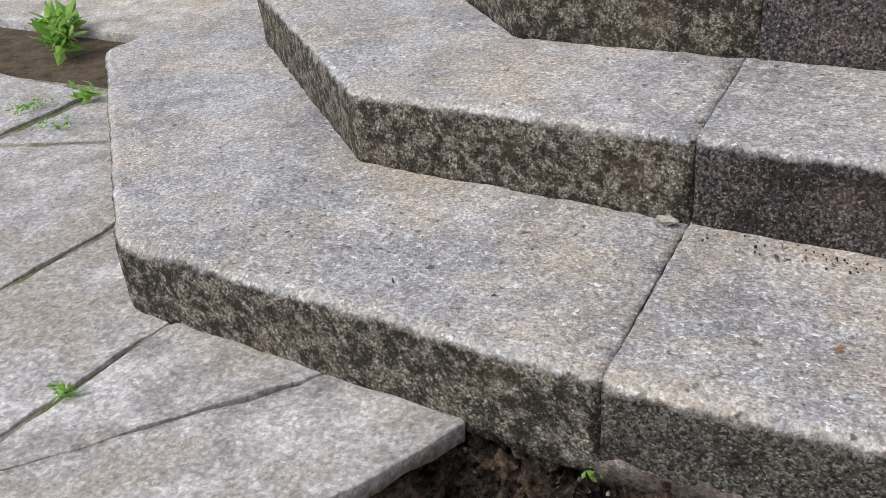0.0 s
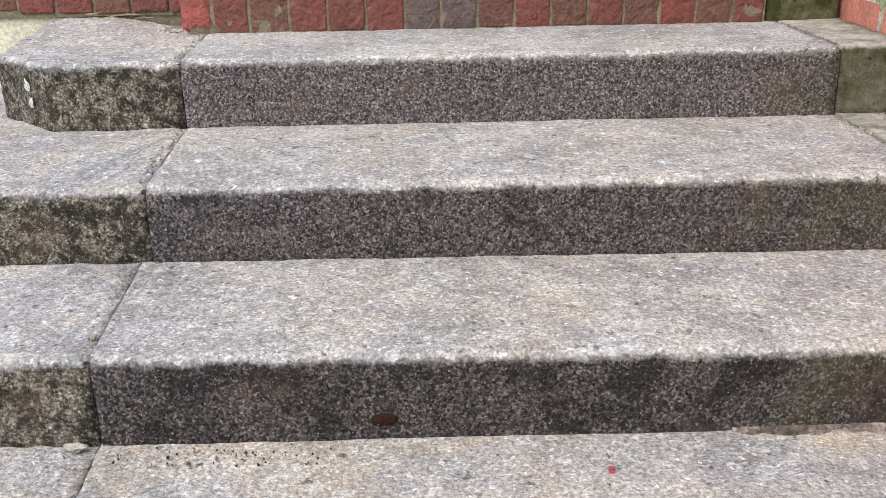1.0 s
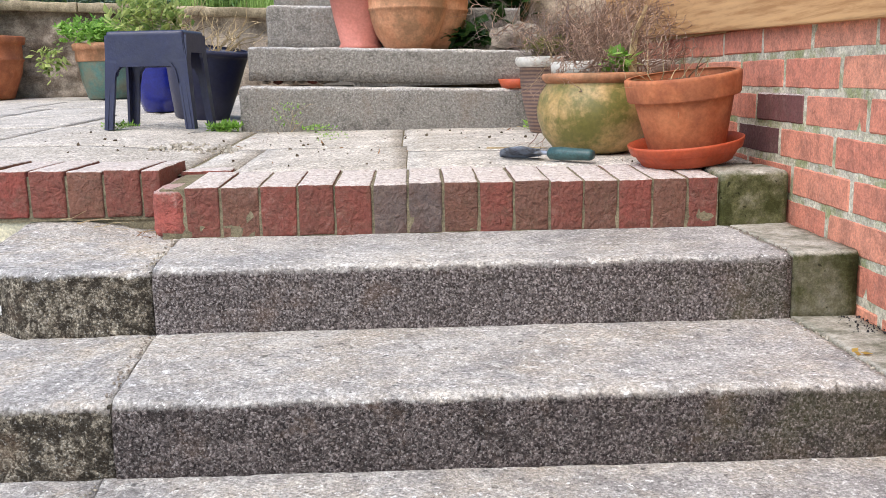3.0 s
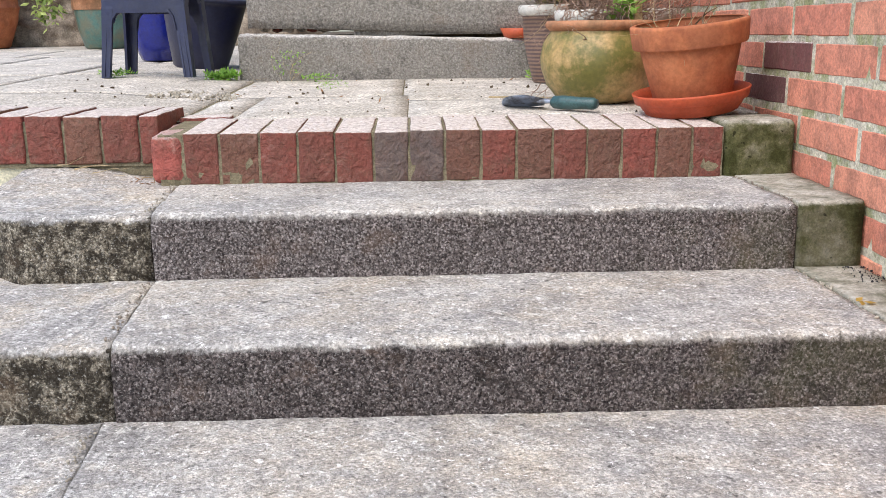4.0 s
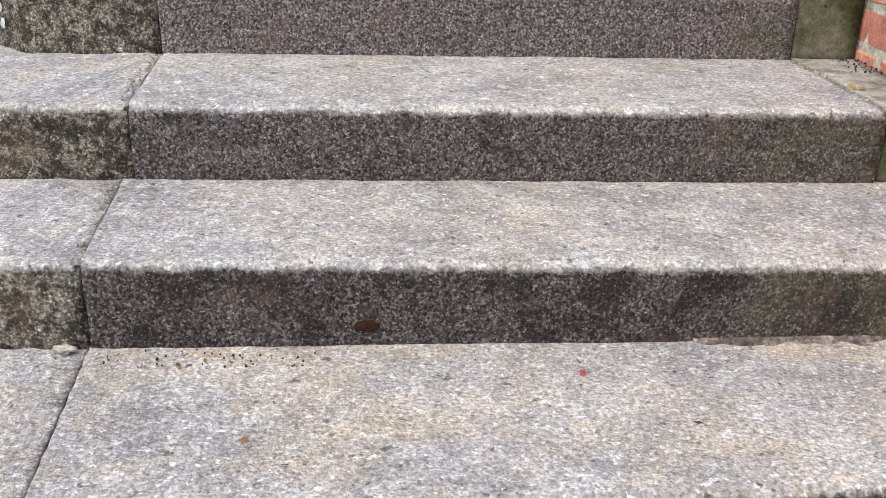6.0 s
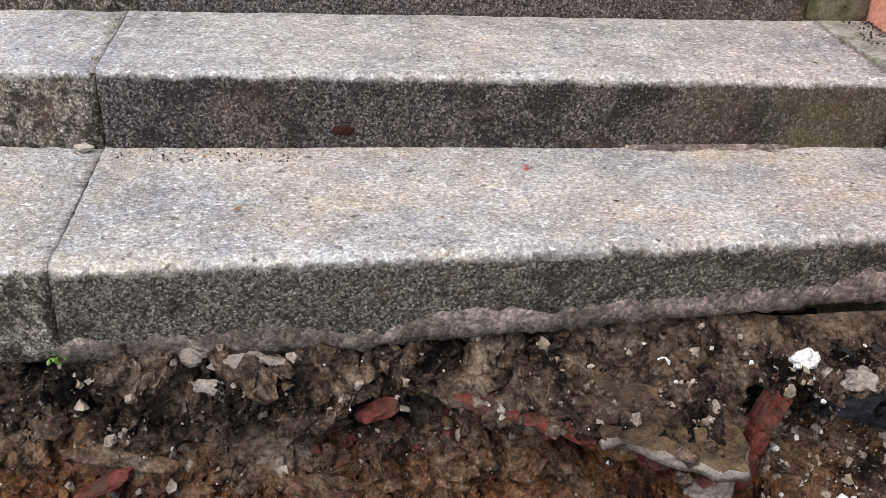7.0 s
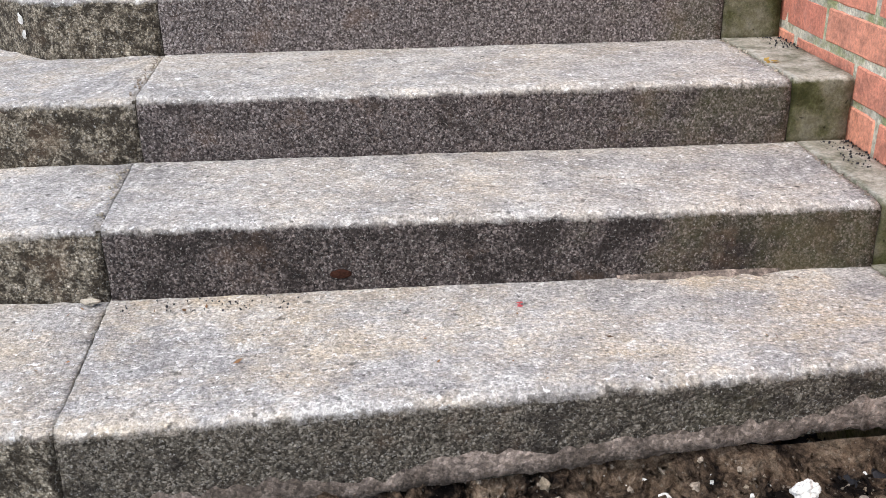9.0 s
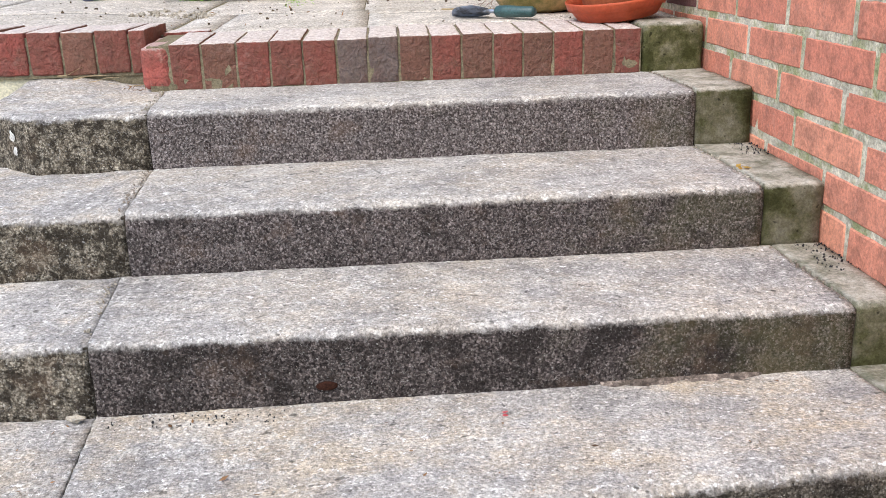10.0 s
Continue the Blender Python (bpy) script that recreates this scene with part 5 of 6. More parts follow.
# ---- stool ----
def stool():
    st = thing("step_stool", "dark navy plastic step stool on the terrace", "stool")
    H, W, D = 0.292, 0.142, 0.10
    bm = box(-W - 0.004, W + 0.004, -D - 0.004, D + 0.004, H - 0.030, H, 0.014, 4)
    part("seat", bm, M["navy_plastic"], st, "", True)
    for y in (-1, 1):
        # arched front and back panels
        bm = bmesh.new()
        outer = [(-W - 0.014, H - 0.135), (-W, H - 0.012), (W, H - 0.012), (W + 0.014, H - 0.135)]
        inner = [(W - 0.030, H - 0.135), (W - 0.036, H - 0.118), (W - 0.050, H - 0.106), (-W + 0.050, H - 0.106), (-W + 0.036, H - 0.118), (-W + 0.030, H - 0.135)]
        a = [bm.verts.new((x, y * (D + 0.004 + 0.03 * (H - z)), z)) for x, z in outer + inner]
        f = bm.faces.new(a)
        g = bmesh.ops.extrude_face_region(bm, geom=[f])
        for v in g["geom"]:
            if isinstance(v, bmesh.types.BMVert):
                v.co.y -= y * 0.012
        bmesh.ops.recalc_face_normals(bm, faces=bm.faces[:])
        bmesh.ops.bevel(bm, geom=bm.edges[:], offset=0.003, segments=2, affect="EDGES")
        part("apron", bm, M["navy_plastic"], st)
        bm = bmesh.new()
        arch = [(-W + 0.022, H - 0.150), (-W + 0.030, H - 0.118), (-W + 0.046, H - 0.100), (W - 0.046, H - 0.100), (W - 0.030, H - 0.118), (W - 0.022, H - 0.150)]
        rings = []
        for x, z in arch:
            yy = y * (D + 0.008 + 0.03 * (H - z))
            rings.append([bm.verts.new((x + a, yy + b, z + c)) for a, b, c in ((0, -0.004, -0.005), (0, 0.004, -0.005), (0, 0.004, 0.005), (0, -0.004, 0.005))])
        for a, b in zip(rings, rings[1:]):
            for q in range(4):
                bm.faces.new((a[q], a[(q + 1) % 4], b[(q + 1) % 4], b[q]))
        bmesh.ops.recalc_face_normals(bm, faces=bm.faces[:])
        part("bead", bm, M["navy_plastic"], st)
    for x in (-1, 1):
        bm = bmesh.new()
        outer = [(-D - 0.004, H - 0.09), (-D + 0.004, H - 0.012), (D - 0.004, H - 0.012), (D + 0.004, H - 0.09), (D - 0.03, H - 0.09), (D - 0.045, H - 0.065), (-D + 0.045, H - 0.065), (-D + 0.03, H - 0.09)]
        f = bm.faces.new([bm.verts.new((x * (W + 0.012), y, z)) for y, z in outer])
        g = bmesh.ops.extrude_face_region(bm, geom=[f])
        for v in g["geom"]:
            if isinstance(v, bmesh.types.BMVert):
                v.co.x -= x * 0.012
        bmesh.ops.recalc_face_normals(bm, faces=bm.faces[:])
        part("side_apron", bm, M["navy_plastic"], st)
        for y in (-1, 1):
            bm = bmesh.new()
            rings = []
            for z, w, out in ((0.0, 0.034, 0.030), (0.10, 0.038, 0.020), (0.20, 0.042, 0.012), (H - 0.02, 0.046, 0.0)):
                cx, cy = x * (W + out), y * (D + 0.6 * out)
                q = [(cx, cy), (cx - x * w, cy), (cx - x * w, cy - y * 0.010), (cx - x * 0.010, cy - y * 0.010), (cx - x * 0.010, cy - y * w), (cx, cy - y * w)]
                rings.append([bm.verts.new((px, py, z)) for px, py in q])
            for a, b in zip(rings, rings[1:]):
                for k in range(6):
                    bm.faces.new((a[k], a[(k + 1) % 6], b[(k + 1) % 6], b[k]))
            bm.faces.new(rings[0])
            bm.faces.new(rings[-1])
            bmesh.ops.recalc_face_normals(bm, faces=bm.faces[:])
            leg = part("leg", bm, M["navy_plastic"], st)
            for k in (0.012, 0.030):
                rib = bmesh.new()
                ends = []
                for z, out in ((0.004, 0.030), (H - 0.09, 0.004)):
                    cx, cy = x * (W + out - k), y * (D + 0.6 * out)
                    ends.append([rib.verts.new((cx + a * 0.003, cy + b * 0.003, z)) for a, b in ((-1, -1), (1, -1), (1, 1), (-1, 1))])
                for q in range(4):
                    rib.faces.new((ends[0][q], ends[0][(q + 1) % 4], ends[1][(q + 1) % 4], ends[1][q]))
                rib.faces.new(ends[0])
                rib.faces.new(ends[1])
                bmesh.ops.recalc_face_normals(rib, faces=rib.faces[:])
                part("rib", rib, M["navy_plastic"], leg)
    st.matrix_world = pose(-0.362, 1.50, terr(-0.4, 1.50) + 0.001, 0, 0, -7) @ Matrix.Diagonal((0.82, 0.84, 1.0, 1))


stool()


# ---- trowel and stick ----
def trowel():
    tr = thing("garden_trowel", "steel hand trowel with a dark green handle", "trowel")
    bm = lathe([(0, 0), (0.008, 0.0), (0.0135, 0.006), (0.015, 0.03), (0.013, 0.07), (0.0125, 0.10), (0.009, 0.108), (0, 0.109)], 20)
    ob = part("handle", bm, M["green_grip"], tr, "dark green plastic grip", True)
    ob.matrix_local = pose(0, 0, 0.016, 0, 90, 0)
    bm = bmesh.new()
    rows = []
    for i in range(9):
        u = i / 8
        x = -0.02 - 0.105 * u
        w = 0.008 + 0.034 * min(1, u * 4) * (1 - max(0, (u - 0.55) / 0.45) ** 2)
        rows.append([bm.verts.new((x, w * k / 3, 0.005 + 0.008 * (k / 3) ** 2 + 0.008 * (1 - u))) for k in range(-3, 4)])
    for a, b in zip(rows, rows[1:]):
        for k in range(6):
            bm.faces.new((a[k], a[k + 1], b[k + 1], b[k])).smooth = True
    bmesh.ops.solidify(bm, geom=bm.faces[:], thickness=0.0015)
    part("blade", bm, M["steel"], tr, "soiled steel blade").matrix_local = pose(0, 0, 0.002, -20, -2, 0)
    bm = lathe([(0.004, 0), (0.005, 0.02), (0.004, 0.05)], 10)
    ob = part("tang", bm, M["steel"], tr)
    ob.matrix_local = pose(0.0, 0, 0.017, 0, -90, 0)
    tr.matrix_world = pose(0.715, 0.575, terr(0.7, 0.575) + 0.002, 0, 0, -38)


M["green_grip"] = m_plain("green_plastic_grip", (0.03, 0.075, 0.075, 1), 0.4, 0.2, 30, 0.1, 0.5)
mm = Mat("soiled_steel", 0.4, 0.35)
M["steel"] = mm.done(mm.ramp(mm.noise(40, 5, 0.7), [(0.42, (0.30, 0.34, 0.42, 1)), (0.62, (0.12, 0.12, 0.13, 1))]))
trowel()

# ---- plants ----
M["twig"] = m_plain("dry_twigs", (0.30, 0.20, 0.13, 1), 0.9, 0.45, 50, 0.3, 0.15)
M["twig_pale"] = m_plain("pale_dead_twigs", (0.40, 0.28, 0.22, 1), 0.9, 0.4, 50, 0.3, 0.15)
M["twig_grey"] = m_plain("grey_twigs", (0.26, 0.20, 0.19, 1), 0.9, 0.4, 50, 0.3, 0.15)
M["straw"] = m_plain("dry_straw", (0.52, 0.40, 0.24, 1), 0.9, 0.3, 50, 0.2, 0.2)
M["shrub"] = m_leaf("shrub_leaves", (0.14, 0.23, 0.05, 1), (0.42, 0.48, 0.16, 1))
M["fresh"] = m_leaf("fresh_leaves", (0.14, 0.30, 0.04, 1), (0.32, 0.52, 0.11, 1))
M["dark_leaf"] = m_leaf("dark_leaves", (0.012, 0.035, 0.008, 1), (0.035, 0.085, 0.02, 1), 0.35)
M["sage"] = m_leaf("grey_green_leaves", (0.08, 0.13, 0.10, 1), (0.22, 0.31, 0.23, 1))
M["purple"] = m_leaf("purple_petals", (0.28, 0.03, 0.38, 1), (0.50, 0.07, 0.55, 1))
M["yellow"] = m_leaf("yellow_petals", (0.75, 0.55, 0.02, 1), (0.85, 0.70, 0.04, 1))
M["blue"] = m_leaf("blue_petals", (0.10, 0.10, 0.42, 1), (0.16, 0.18, 0.55, 1))


def leaves(count, place, size, seed, width=0.45, up=0.3, fold=0.25):
    """Small folded leaves, each a pointed blade of four faces."""
    rnd = random.Random(seed)
    vs, fs = [], []
    for _ in range(count):
        c = Vector(place(rnd))
        s = size(rnd)
        d = Vector((rnd.gauss(0, 1), rnd.gauss(0, 1), rnd.gauss(0, 0.6) + up)).normalized()
        side = d.cross(Vector((rnd.gauss(0, 0.4), rnd.gauss(0, 0.4), 1))).normalized() * (s * width * 0.5)
        nrm = side.cross(d).normalized()
        b = len(vs)
        vs += [c, c + d * s * 0.45 + side - nrm * s * fold * 0.3, c + d * s * 0.45 - side - nrm * s * fold * 0.3, c + d * s * 0.5, c + d * s - nrm * s * fold * 0.5]
        fs += [(b, b + 1, b + 3), (b, b + 3, b + 2), (b + 1, b + 4, b + 3), (b + 3, b + 4, b + 2)]
    me = bpy.data.meshes.new("leaves")
    me.from_pydata([tuple(v) for v in vs], [], fs)
    return me


def ball(c, r):
    def place(rnd):
        while True:
            p = Vector((rnd.uniform(-1, 1), rnd.uniform(-1, 1), rnd.uniform(-1, 1)))
            if 0.15 < p.length < 1:
                k = 0.75 + 0.45 * noise.noise(Vector((p.x * 2.2 + c[0] * 9, p.y * 2.2, p.z * 2.2 + c[1])))
                return (c[0] + p.x * r[0] * k, c[1] + p.y * r[1] * k, c[2] + p.z * r[2] * k)
    return place


def twigs(count, base, spread, length, seed, thick=0.0016, lift=1.0, curl=0.25, branch=2, steps=6):
    """Thin branching stems, three-sided and tapered."""
    rnd = random.Random(seed)
    vs, fs = [], []

    def stem(p, d, ln, r, depth):
        n = steps
        pts = [p.copy()]
        for k in range(n):
            d = (d + Vector((rnd.gauss(0, curl), rnd.gauss(0, curl), rnd.gauss(0, curl * 0.7)))).normalized()
            p = p + d * ln / n
            pts.append(p.copy())
            if depth and rnd.random() < 0.45:
                stem(p, (d + Vector((rnd.gauss(0, 0.7), rnd.gauss(0, 0.7), rnd.gauss(0, 0.5)))).normalized(), ln * rnd.uniform(0.35, 0.6), r * 0.65, depth - 1)
        b = len(vs)
        for k, q in enumerate(pts):
            rr = r * (1 - 0.75 * k / n)
            for a in range(3):
                vs.append((q.x + rr * math.cos(a * 2.094), q.y + rr * math.sin(a * 2.094), q.z + rr * 0.4 * (a - 1)))
        for k in range(n):
            for a in range(3):
                a2 = (a + 1) % 3
                fs.append((b + 3 * k + a, b + 3 * k + a2, b + 3 * k + 3 + a2, b + 3 * k + 3 + a))

    for _ in range(count):
        p = Vector(base(rnd))
        d = Vector((rnd.gauss(0, spread), rnd.gauss(0, spread), lift)).normalized()
        stem(p, d, length * rnd.uniform(0.6, 1.1), thick * rnd.uniform(0.6, 1.4), branch)
    me = bpy.data.meshes.new("twigs")
    me.from_pydata(vs, [], fs)
    return me


def disc(c, r):
    return lambda g: (lambda a, q: (c[0] + q * math.cos(a), c[1] + q * math.sin(a), c[2]))(g.uniform(0, 6.283), r * math.sqrt(g.random()))


def plant(name, label, parts, category="plant"):
    th = thing(name, label, category)
    for nm, me, mat in parts:
        ob = part(nm, me, M[mat], th)
        if nm != "stem":
            ob["kind"] = "stuff"
    return th


zt = terr
plant("dead_shrub", "dead brown twiggy shrub in the glazed pot", [
    ("twigs", twigs(44, disc((0.885, 0.80, 0.385), 0.07), 0.75, 0.25, 61, 0.0028, 0.9, 0.5, 2, 9), "twig_pale"),
    ("leaves", leaves(46, ball((0.90, 0.72, 0.425), (0.06, 0.04, 0.035)), lambda r: r.uniform(0.015, 0.035), 62, 0.8), "fresh")])
stump = twigs(1, lambda r: (0.925, 0.72, 0.385), 0.02, 0.17, 5, 0.011, 1.0, 0.10, 0, 8)
plant("pruned_stem", "thick pale pruned stem in the glazed pot", [("stem", stump, "straw")])
plant("dry_stalks", "pale dry broken stalks in the terracotta pot", [
    ("stalks", twigs(34, disc((0.975, 0.45, 0.378), 0.08), 1.6, 0.12, 64, 0.0012, 0.35, 0.35, 0), "straw"),
    ("stem", twigs(3, disc((0.99, 0.47, 0.38), 0.02), 0.25, 0.10, 65, 0.002, 1.0, 0.25, 0), "twig")])
M["moss_tuft"] = m_leaf("olive_tuft", (0.10, 0.12, 0.03, 1), (0.26, 0.25, 0.07, 1))
plant("lavender", "grey twiggy lavender tuft in the striped pot", [
    ("twigs", twigs(80, disc((0.815, 1.30, 0.435), 0.05), 1.1, 0.26, 66, 0.0015, 1.0, 0.2, 1), "twig_grey"),
    ("leaves", leaves(900, ball((0.83, 1.29, 0.475), (0.11, 0.09, 0.035)), lambda r: r.uniform(0.01, 0.024), 67, 0.14, 0.9), "moss_tuft")])
plant("dead_shrub", "tangled dead brown shrub in the wide pot", [
    ("twigs", twigs(64, disc((0.95, 1.10, 0.425), 0.10), 0.8, 0.31, 68, 0.003, 1.0, 0.5, 2, 9), "twig_pale")])
plant("dry_stalks", "long pale dead stalks hanging over the step", [
    ("stalks", twigs(5, disc((0.80, 1.22, 0.50), 0.02), 0.3, 0.22, 69, 0.0018, -0.35, 0.25, 1), "straw")])
# cane
plant("garden_cane", "thin upright grey garden cane among the pots", [("stem", twigs(1, lambda r: (0.855, 1.2, 0.42), 0.01, 0.5, 3, 0.005, 1.0, 0.01, 0, 6), "twig_grey")], "cane")
# shrub in the blue pot
plant("potted_shrub", "leafy yellow-green shrub in the blue pot", [
    ("stems", twigs(16, disc((-0.575, 2.35, 0.47), 0.06), 0.5, 0.24, 71, 0.003, 1.0, 0.2, 1), "twig"),
    ("leaves", leaves(520, ball((-0.60, 2.33, 0.64), (0.20, 0.17, 0.13)), lambda r: r.uniform(0.03, 0.06), 72, 0.42, 0.5), "shrub")])
plant("dead_shrub", "pale dead stems in the navy pot", [
    ("twigs", twigs(34, disc((-0.29, 1.97, 0.50), 0.11), 0.7, 0.19, 73, 0.0024, 1.0, 0.3, 1), "straw")])
plant("potted_plant", "bright green trailing plant in the teal pot", [
    ("leaves", leaves(800, ball((-1.26, 3.58, 0.655), (0.24, 0.18, 0.08)), lambda r: r.uniform(0.02, 0.045), 74, 0.6, 0.4), "fresh"),
    ("trailers", leaves(120, ball((-1.42, 3.45, 0.52), (0.10, 0.05, 0.12)), lambda r: r.uniform(0.02, 0.05), 75, 0.6, -0.3), "shrub")])
plant("potted_plant", "upright green leafy plant in the terracotta pot", [
    ("leaves", leaves(900, ball((-2.02, 3.8, 0.86), (0.26, 0.2, 0.24)), lambda r: r.uniform(0.03, 0.06), 76, 0.5, 0.7), "shrub")])
plant("ivy", "dark glossy ivy leaves behind the pots", [
    ("leaves", leaves(420, ball((0.72, 2.02, 0.66), (0.20, 0.16, 0.20)), lambda r: r.uniform(0.04, 0.085), 77, 0.85, 0.2), "dark_leaf"),
    ("low_leaves", leaves(160, ball((0.60, 1.78, 0.53), (0.12, 0.06, 0.05)), lambda r: r.uniform(0.03, 0.06), 78, 0.8, 0.2), "dark_leaf"),
    ("stems", twigs(10, disc((0.72, 2.0, 0.48), 0.1), 0.4, 0.35, 79, 0.003, 1.0, 0.25, 1), "twig")])
plant("potted_plant", "green leaves spilling from the weathered pot", [
    ("leaves", leaves(260, ball((0.44, 1.72, 0.735), (0.13, 0.11, 0.04)), lambda r: r.uniform(0.02, 0.045), 80, 0.7, 0.5), "fresh")])
rock("garden_rock", (0.735, 1.70, 0.515), 0.055, M["greystone"], "rough grey rock on the back step", "rock", 51.0, (1.0, 0.8, 0.8))
rock("garden_rock", (0.80, 1.78, 0.53), 0.06, M["greystone"], "rough grey rock beside the ivy", "rock", 52.0)
for k, (x, y, n, s) in enumerate([(-0.17, 1.50, 160, 0.05), (-0.48, 1.45, 60, 0.035), (0.12, 1.46, 40, 0.03), (0.80, 1.42, 26, 0.05), (0.18, 1.2, 20, 0.025)]):
    plant("weed", "low green weed growing in a terrace joint", [("leaves", leaves(n * 3, ball((x, y, zt(x, y) + 0.012), (0.07, 0.03, 0.014)), lambda r: r.uniform(s * 0.2, s * 0.5), 90 + k, 0.4, 0.6), "fresh")], "weed")
plant("weed", "thin straggly weed against the back step", [
    ("stems", twigs(6, disc((0.02, 1.50, 0.235), 0.05), 0.5, 0.13, 97, 0.001, 1.0, 0.3, 1), "straw"),
    ("leaves", leaves(50, ball((0.03, 1.49, 0.29), (0.07, 0.02, 0.06)), lambda r: r.uniform(0.008, 0.016), 98, 0.4), "fresh")], "weed")
st = twigs(1, lambda r: (0, 0, 0), 0.0, 0.26, 2, 0.0045, 1.0, 0.03, 0, 8)
ob = tagged(part("stick", st, M["straw"], None), "thin dry stick lying beside the trowel", "stick")
ob.matrix_world = pose(0.60, 0.84, terr(0.6, 0.84) + 0.006, 0, 89, -12)

# ---- stone wall and garden at the back ----
def back_wall():
    w = thing("wall_back", "rough rubble stone garden wall with flat coping", "wall", "", "structure")
    M["rubble"] = m_plain("rubble_stone", (0.38, 0.31, 0.24, 1), 0.97, 0.45, 7, 0.9, 0.15, (0.16, 0.12, 0.09, 1))
    M["coping"] = m_plain("coping_stone", (0.46, 0.37, 0.25, 1), 0.95, 0.3, 9, 0.6, 0.15, (0.24, 0.19, 0.12, 1))
    top = lambda x: 0.735 + 0.045 * (-x - 0.4)
    me = patch_grid(-5.5, -0.10, 0.0, 1.0, 170, 40, lambda x, v: 0)
    for v in me.vertices:
        x, s = v.co.x, v.co.y
        z = 0.2 + (top(x) - 0.2) * s
        p = Vector((x * 6, z * 8, 0))
        y = 3.98 - 0.05 * noise.noise(p) - 0.04 * abs(noise.noise(p * 2.1)) - 0.015 * noise.noise(p * 6)
        v.co = (x, y, z)
    part("stonework", me, M["rubble"], w)
    x = -5.4
    rnd = random.Random(3)
    while x < -0.45:
        l = min(rnd.uniform(0.5, 0.9), -0.16 - x)
        bm = slab([(x, 3.90), (x + l - 0.008, 3.90), (x + l - 0.008, 4.25), (x, 4.25)], 0, 0.05, 0.006, cell=0.06, wear=0.006, seed=x, tilt=lambda a, b: top(a))
        part("coping_stone", bm, [M["coping"], M["coping"]], w)
        x += l


back_wall()


bm = box(0.79, 1.138, 1.98, 2.62, 0.2, 0.80)
bmesh.ops.subdivide_edges(bm, edges=bm.edges[:], cuts=12, use_grid_fill=True)
rough_up(bm, 0.02, 9, 3.0, lambda p: p.x < 1.13)
solid("wall_side", bm, M["rubble"], "rough stone bank beside the back steps", "stone bank", "", "structure")


def bank(x, y):
    return 0.76 + 0.16 * (y - 4.1) + 0.03 * noise.noise(Vector((x * 2, y * 2, 0)))


me = patch_grid(-9, -0.12, 4.15, 12.0, 80, 60, bank)
tagged(part("flower_bed", me, M["earth"], None), "earth bed rising behind the stone wall", "flower bed", "", "structure")
me = patch_grid(-0.12, 7, 2.5, 12.0, 60, 60, lambda x, y: 0.76 + 0.17 * (y - 2.55) + 0.03 * noise.noise(Vector((x * 2, y * 2, 0))))
tagged(part("garden_bank", me, M["earth"], None), "earth bank beside the back steps", "garden bank", "", "structure")


def blades(count, place, length, seed, bend=0.5):
    rnd = random.Random(seed)
    vs, fs = [], []
    for _ in range(count):
        c = Vector(place(rnd))
        ln = length(rnd)
        a = rnd.uniform(0, 6.283)
        out = Vector((math.cos(a), math.sin(a), 0)) * ln * bend * rnd.random()
        side = Vector((-math.sin(a), math.cos(a), 0)) * ln * 0.02
        b = len(vs)
        vs += [c - side, c + side, c + out * 0.35 + Vector((0, 0, ln * 0.6)) + side * 0.7, c + out * 0.35 + Vector((0, 0, ln * 0.6)) - side * 0.7, c + out + Vector((0, 0, ln * 0.95))]
        fs += [(b, b + 1, b + 2, b + 3), (b + 3, b + 2, b + 4)]
    me = bpy.data.meshes.new("grass")
    me.from_pydata([tuple(v) for v in vs], [], fs)
    return me


me = blades(38000, lambda r: (lambda x, y: (x, y, bank(x, y)))(r.uniform(-6, -0.15), 4.3 + 7 * r.random() ** 1.5), lambda r: r.uniform(0.05, 0.13), 101, 0.9)
tagged(part("grass", me, M["grass"], None), "long bright green garden grass behind the wall", "grass", "", "stuff")
me = blades(9000, lambda r: (r.uniform(-1.0, -0.14), r.uniform(4.2, 5.2), 0.72 + 0.12 * r.random()), lambda r: r.uniform(0.06, 0.14), 102, 1.0)
tagged(part("grass", me, M["grass"], None), "tufted green grass beside the back steps", "grass", "", "stuff")
plant("flower_clump", "grey-green clump with purple flowers above the wall", [
    ("leaves", leaves(2600, ball((-1.50, 4.40, 0.89), (0.80, 0.22, 0.13)), lambda r: r.uniform(0.03, 0.06), 104, 0.35, 0.6), "sage"),
    ("flowers", leaves(90, lambda r: (r.uniform(-1.9, -0.9), r.uniform(4.15, 4.3), r.uniform(0.98, 1.08)), lambda r: r.uniform(0.025, 0.04), 105, 0.9, 0.3), "purple"),
    ("blue_flowers", leaves(50, lambda r: (r.uniform(-1.65, -1.35), r.uniform(4.15, 4.3), r.uniform(0.99, 1.08)), lambda r: r.uniform(0.02, 0.035), 106, 0.9, 0.3), "blue")], "flowers")
plant("flower_clump", "bright yellow flowers among green leaves", [
    ("leaves", leaves(900, ball((-2.15, 4.35, 0.92), (0.35, 0.25, 0.14)), lambda r: r.uniform(0.05, 0.12), 107, 0.2, 0.9), "grass"),
    ("flowers", leaves(50, lambda r: (r.uniform(-2.0, -1.78), r.uniform(4.1, 4.2), r.uniform(1.02, 1.07)), lambda r: r.uniform(0.035, 0.05), 108, 0.9, 0.3), "yellow")], "flowers")
M["sage_green"] = m_leaf("feathery_green", (0.12, 0.24, 0.08, 1), (0.30, 0.46, 0.18, 1))
plant("garden_shrub", "feathery green shrub above the stone wall", [
    ("leaves", leaves(2600, ball((-0.72, 4.35, 0.90), (0.26, 0.20, 0.17)), lambda r: r.uniform(0.025, 0.06), 109, 0.25, 0.7), "sage_green")], "shrub")


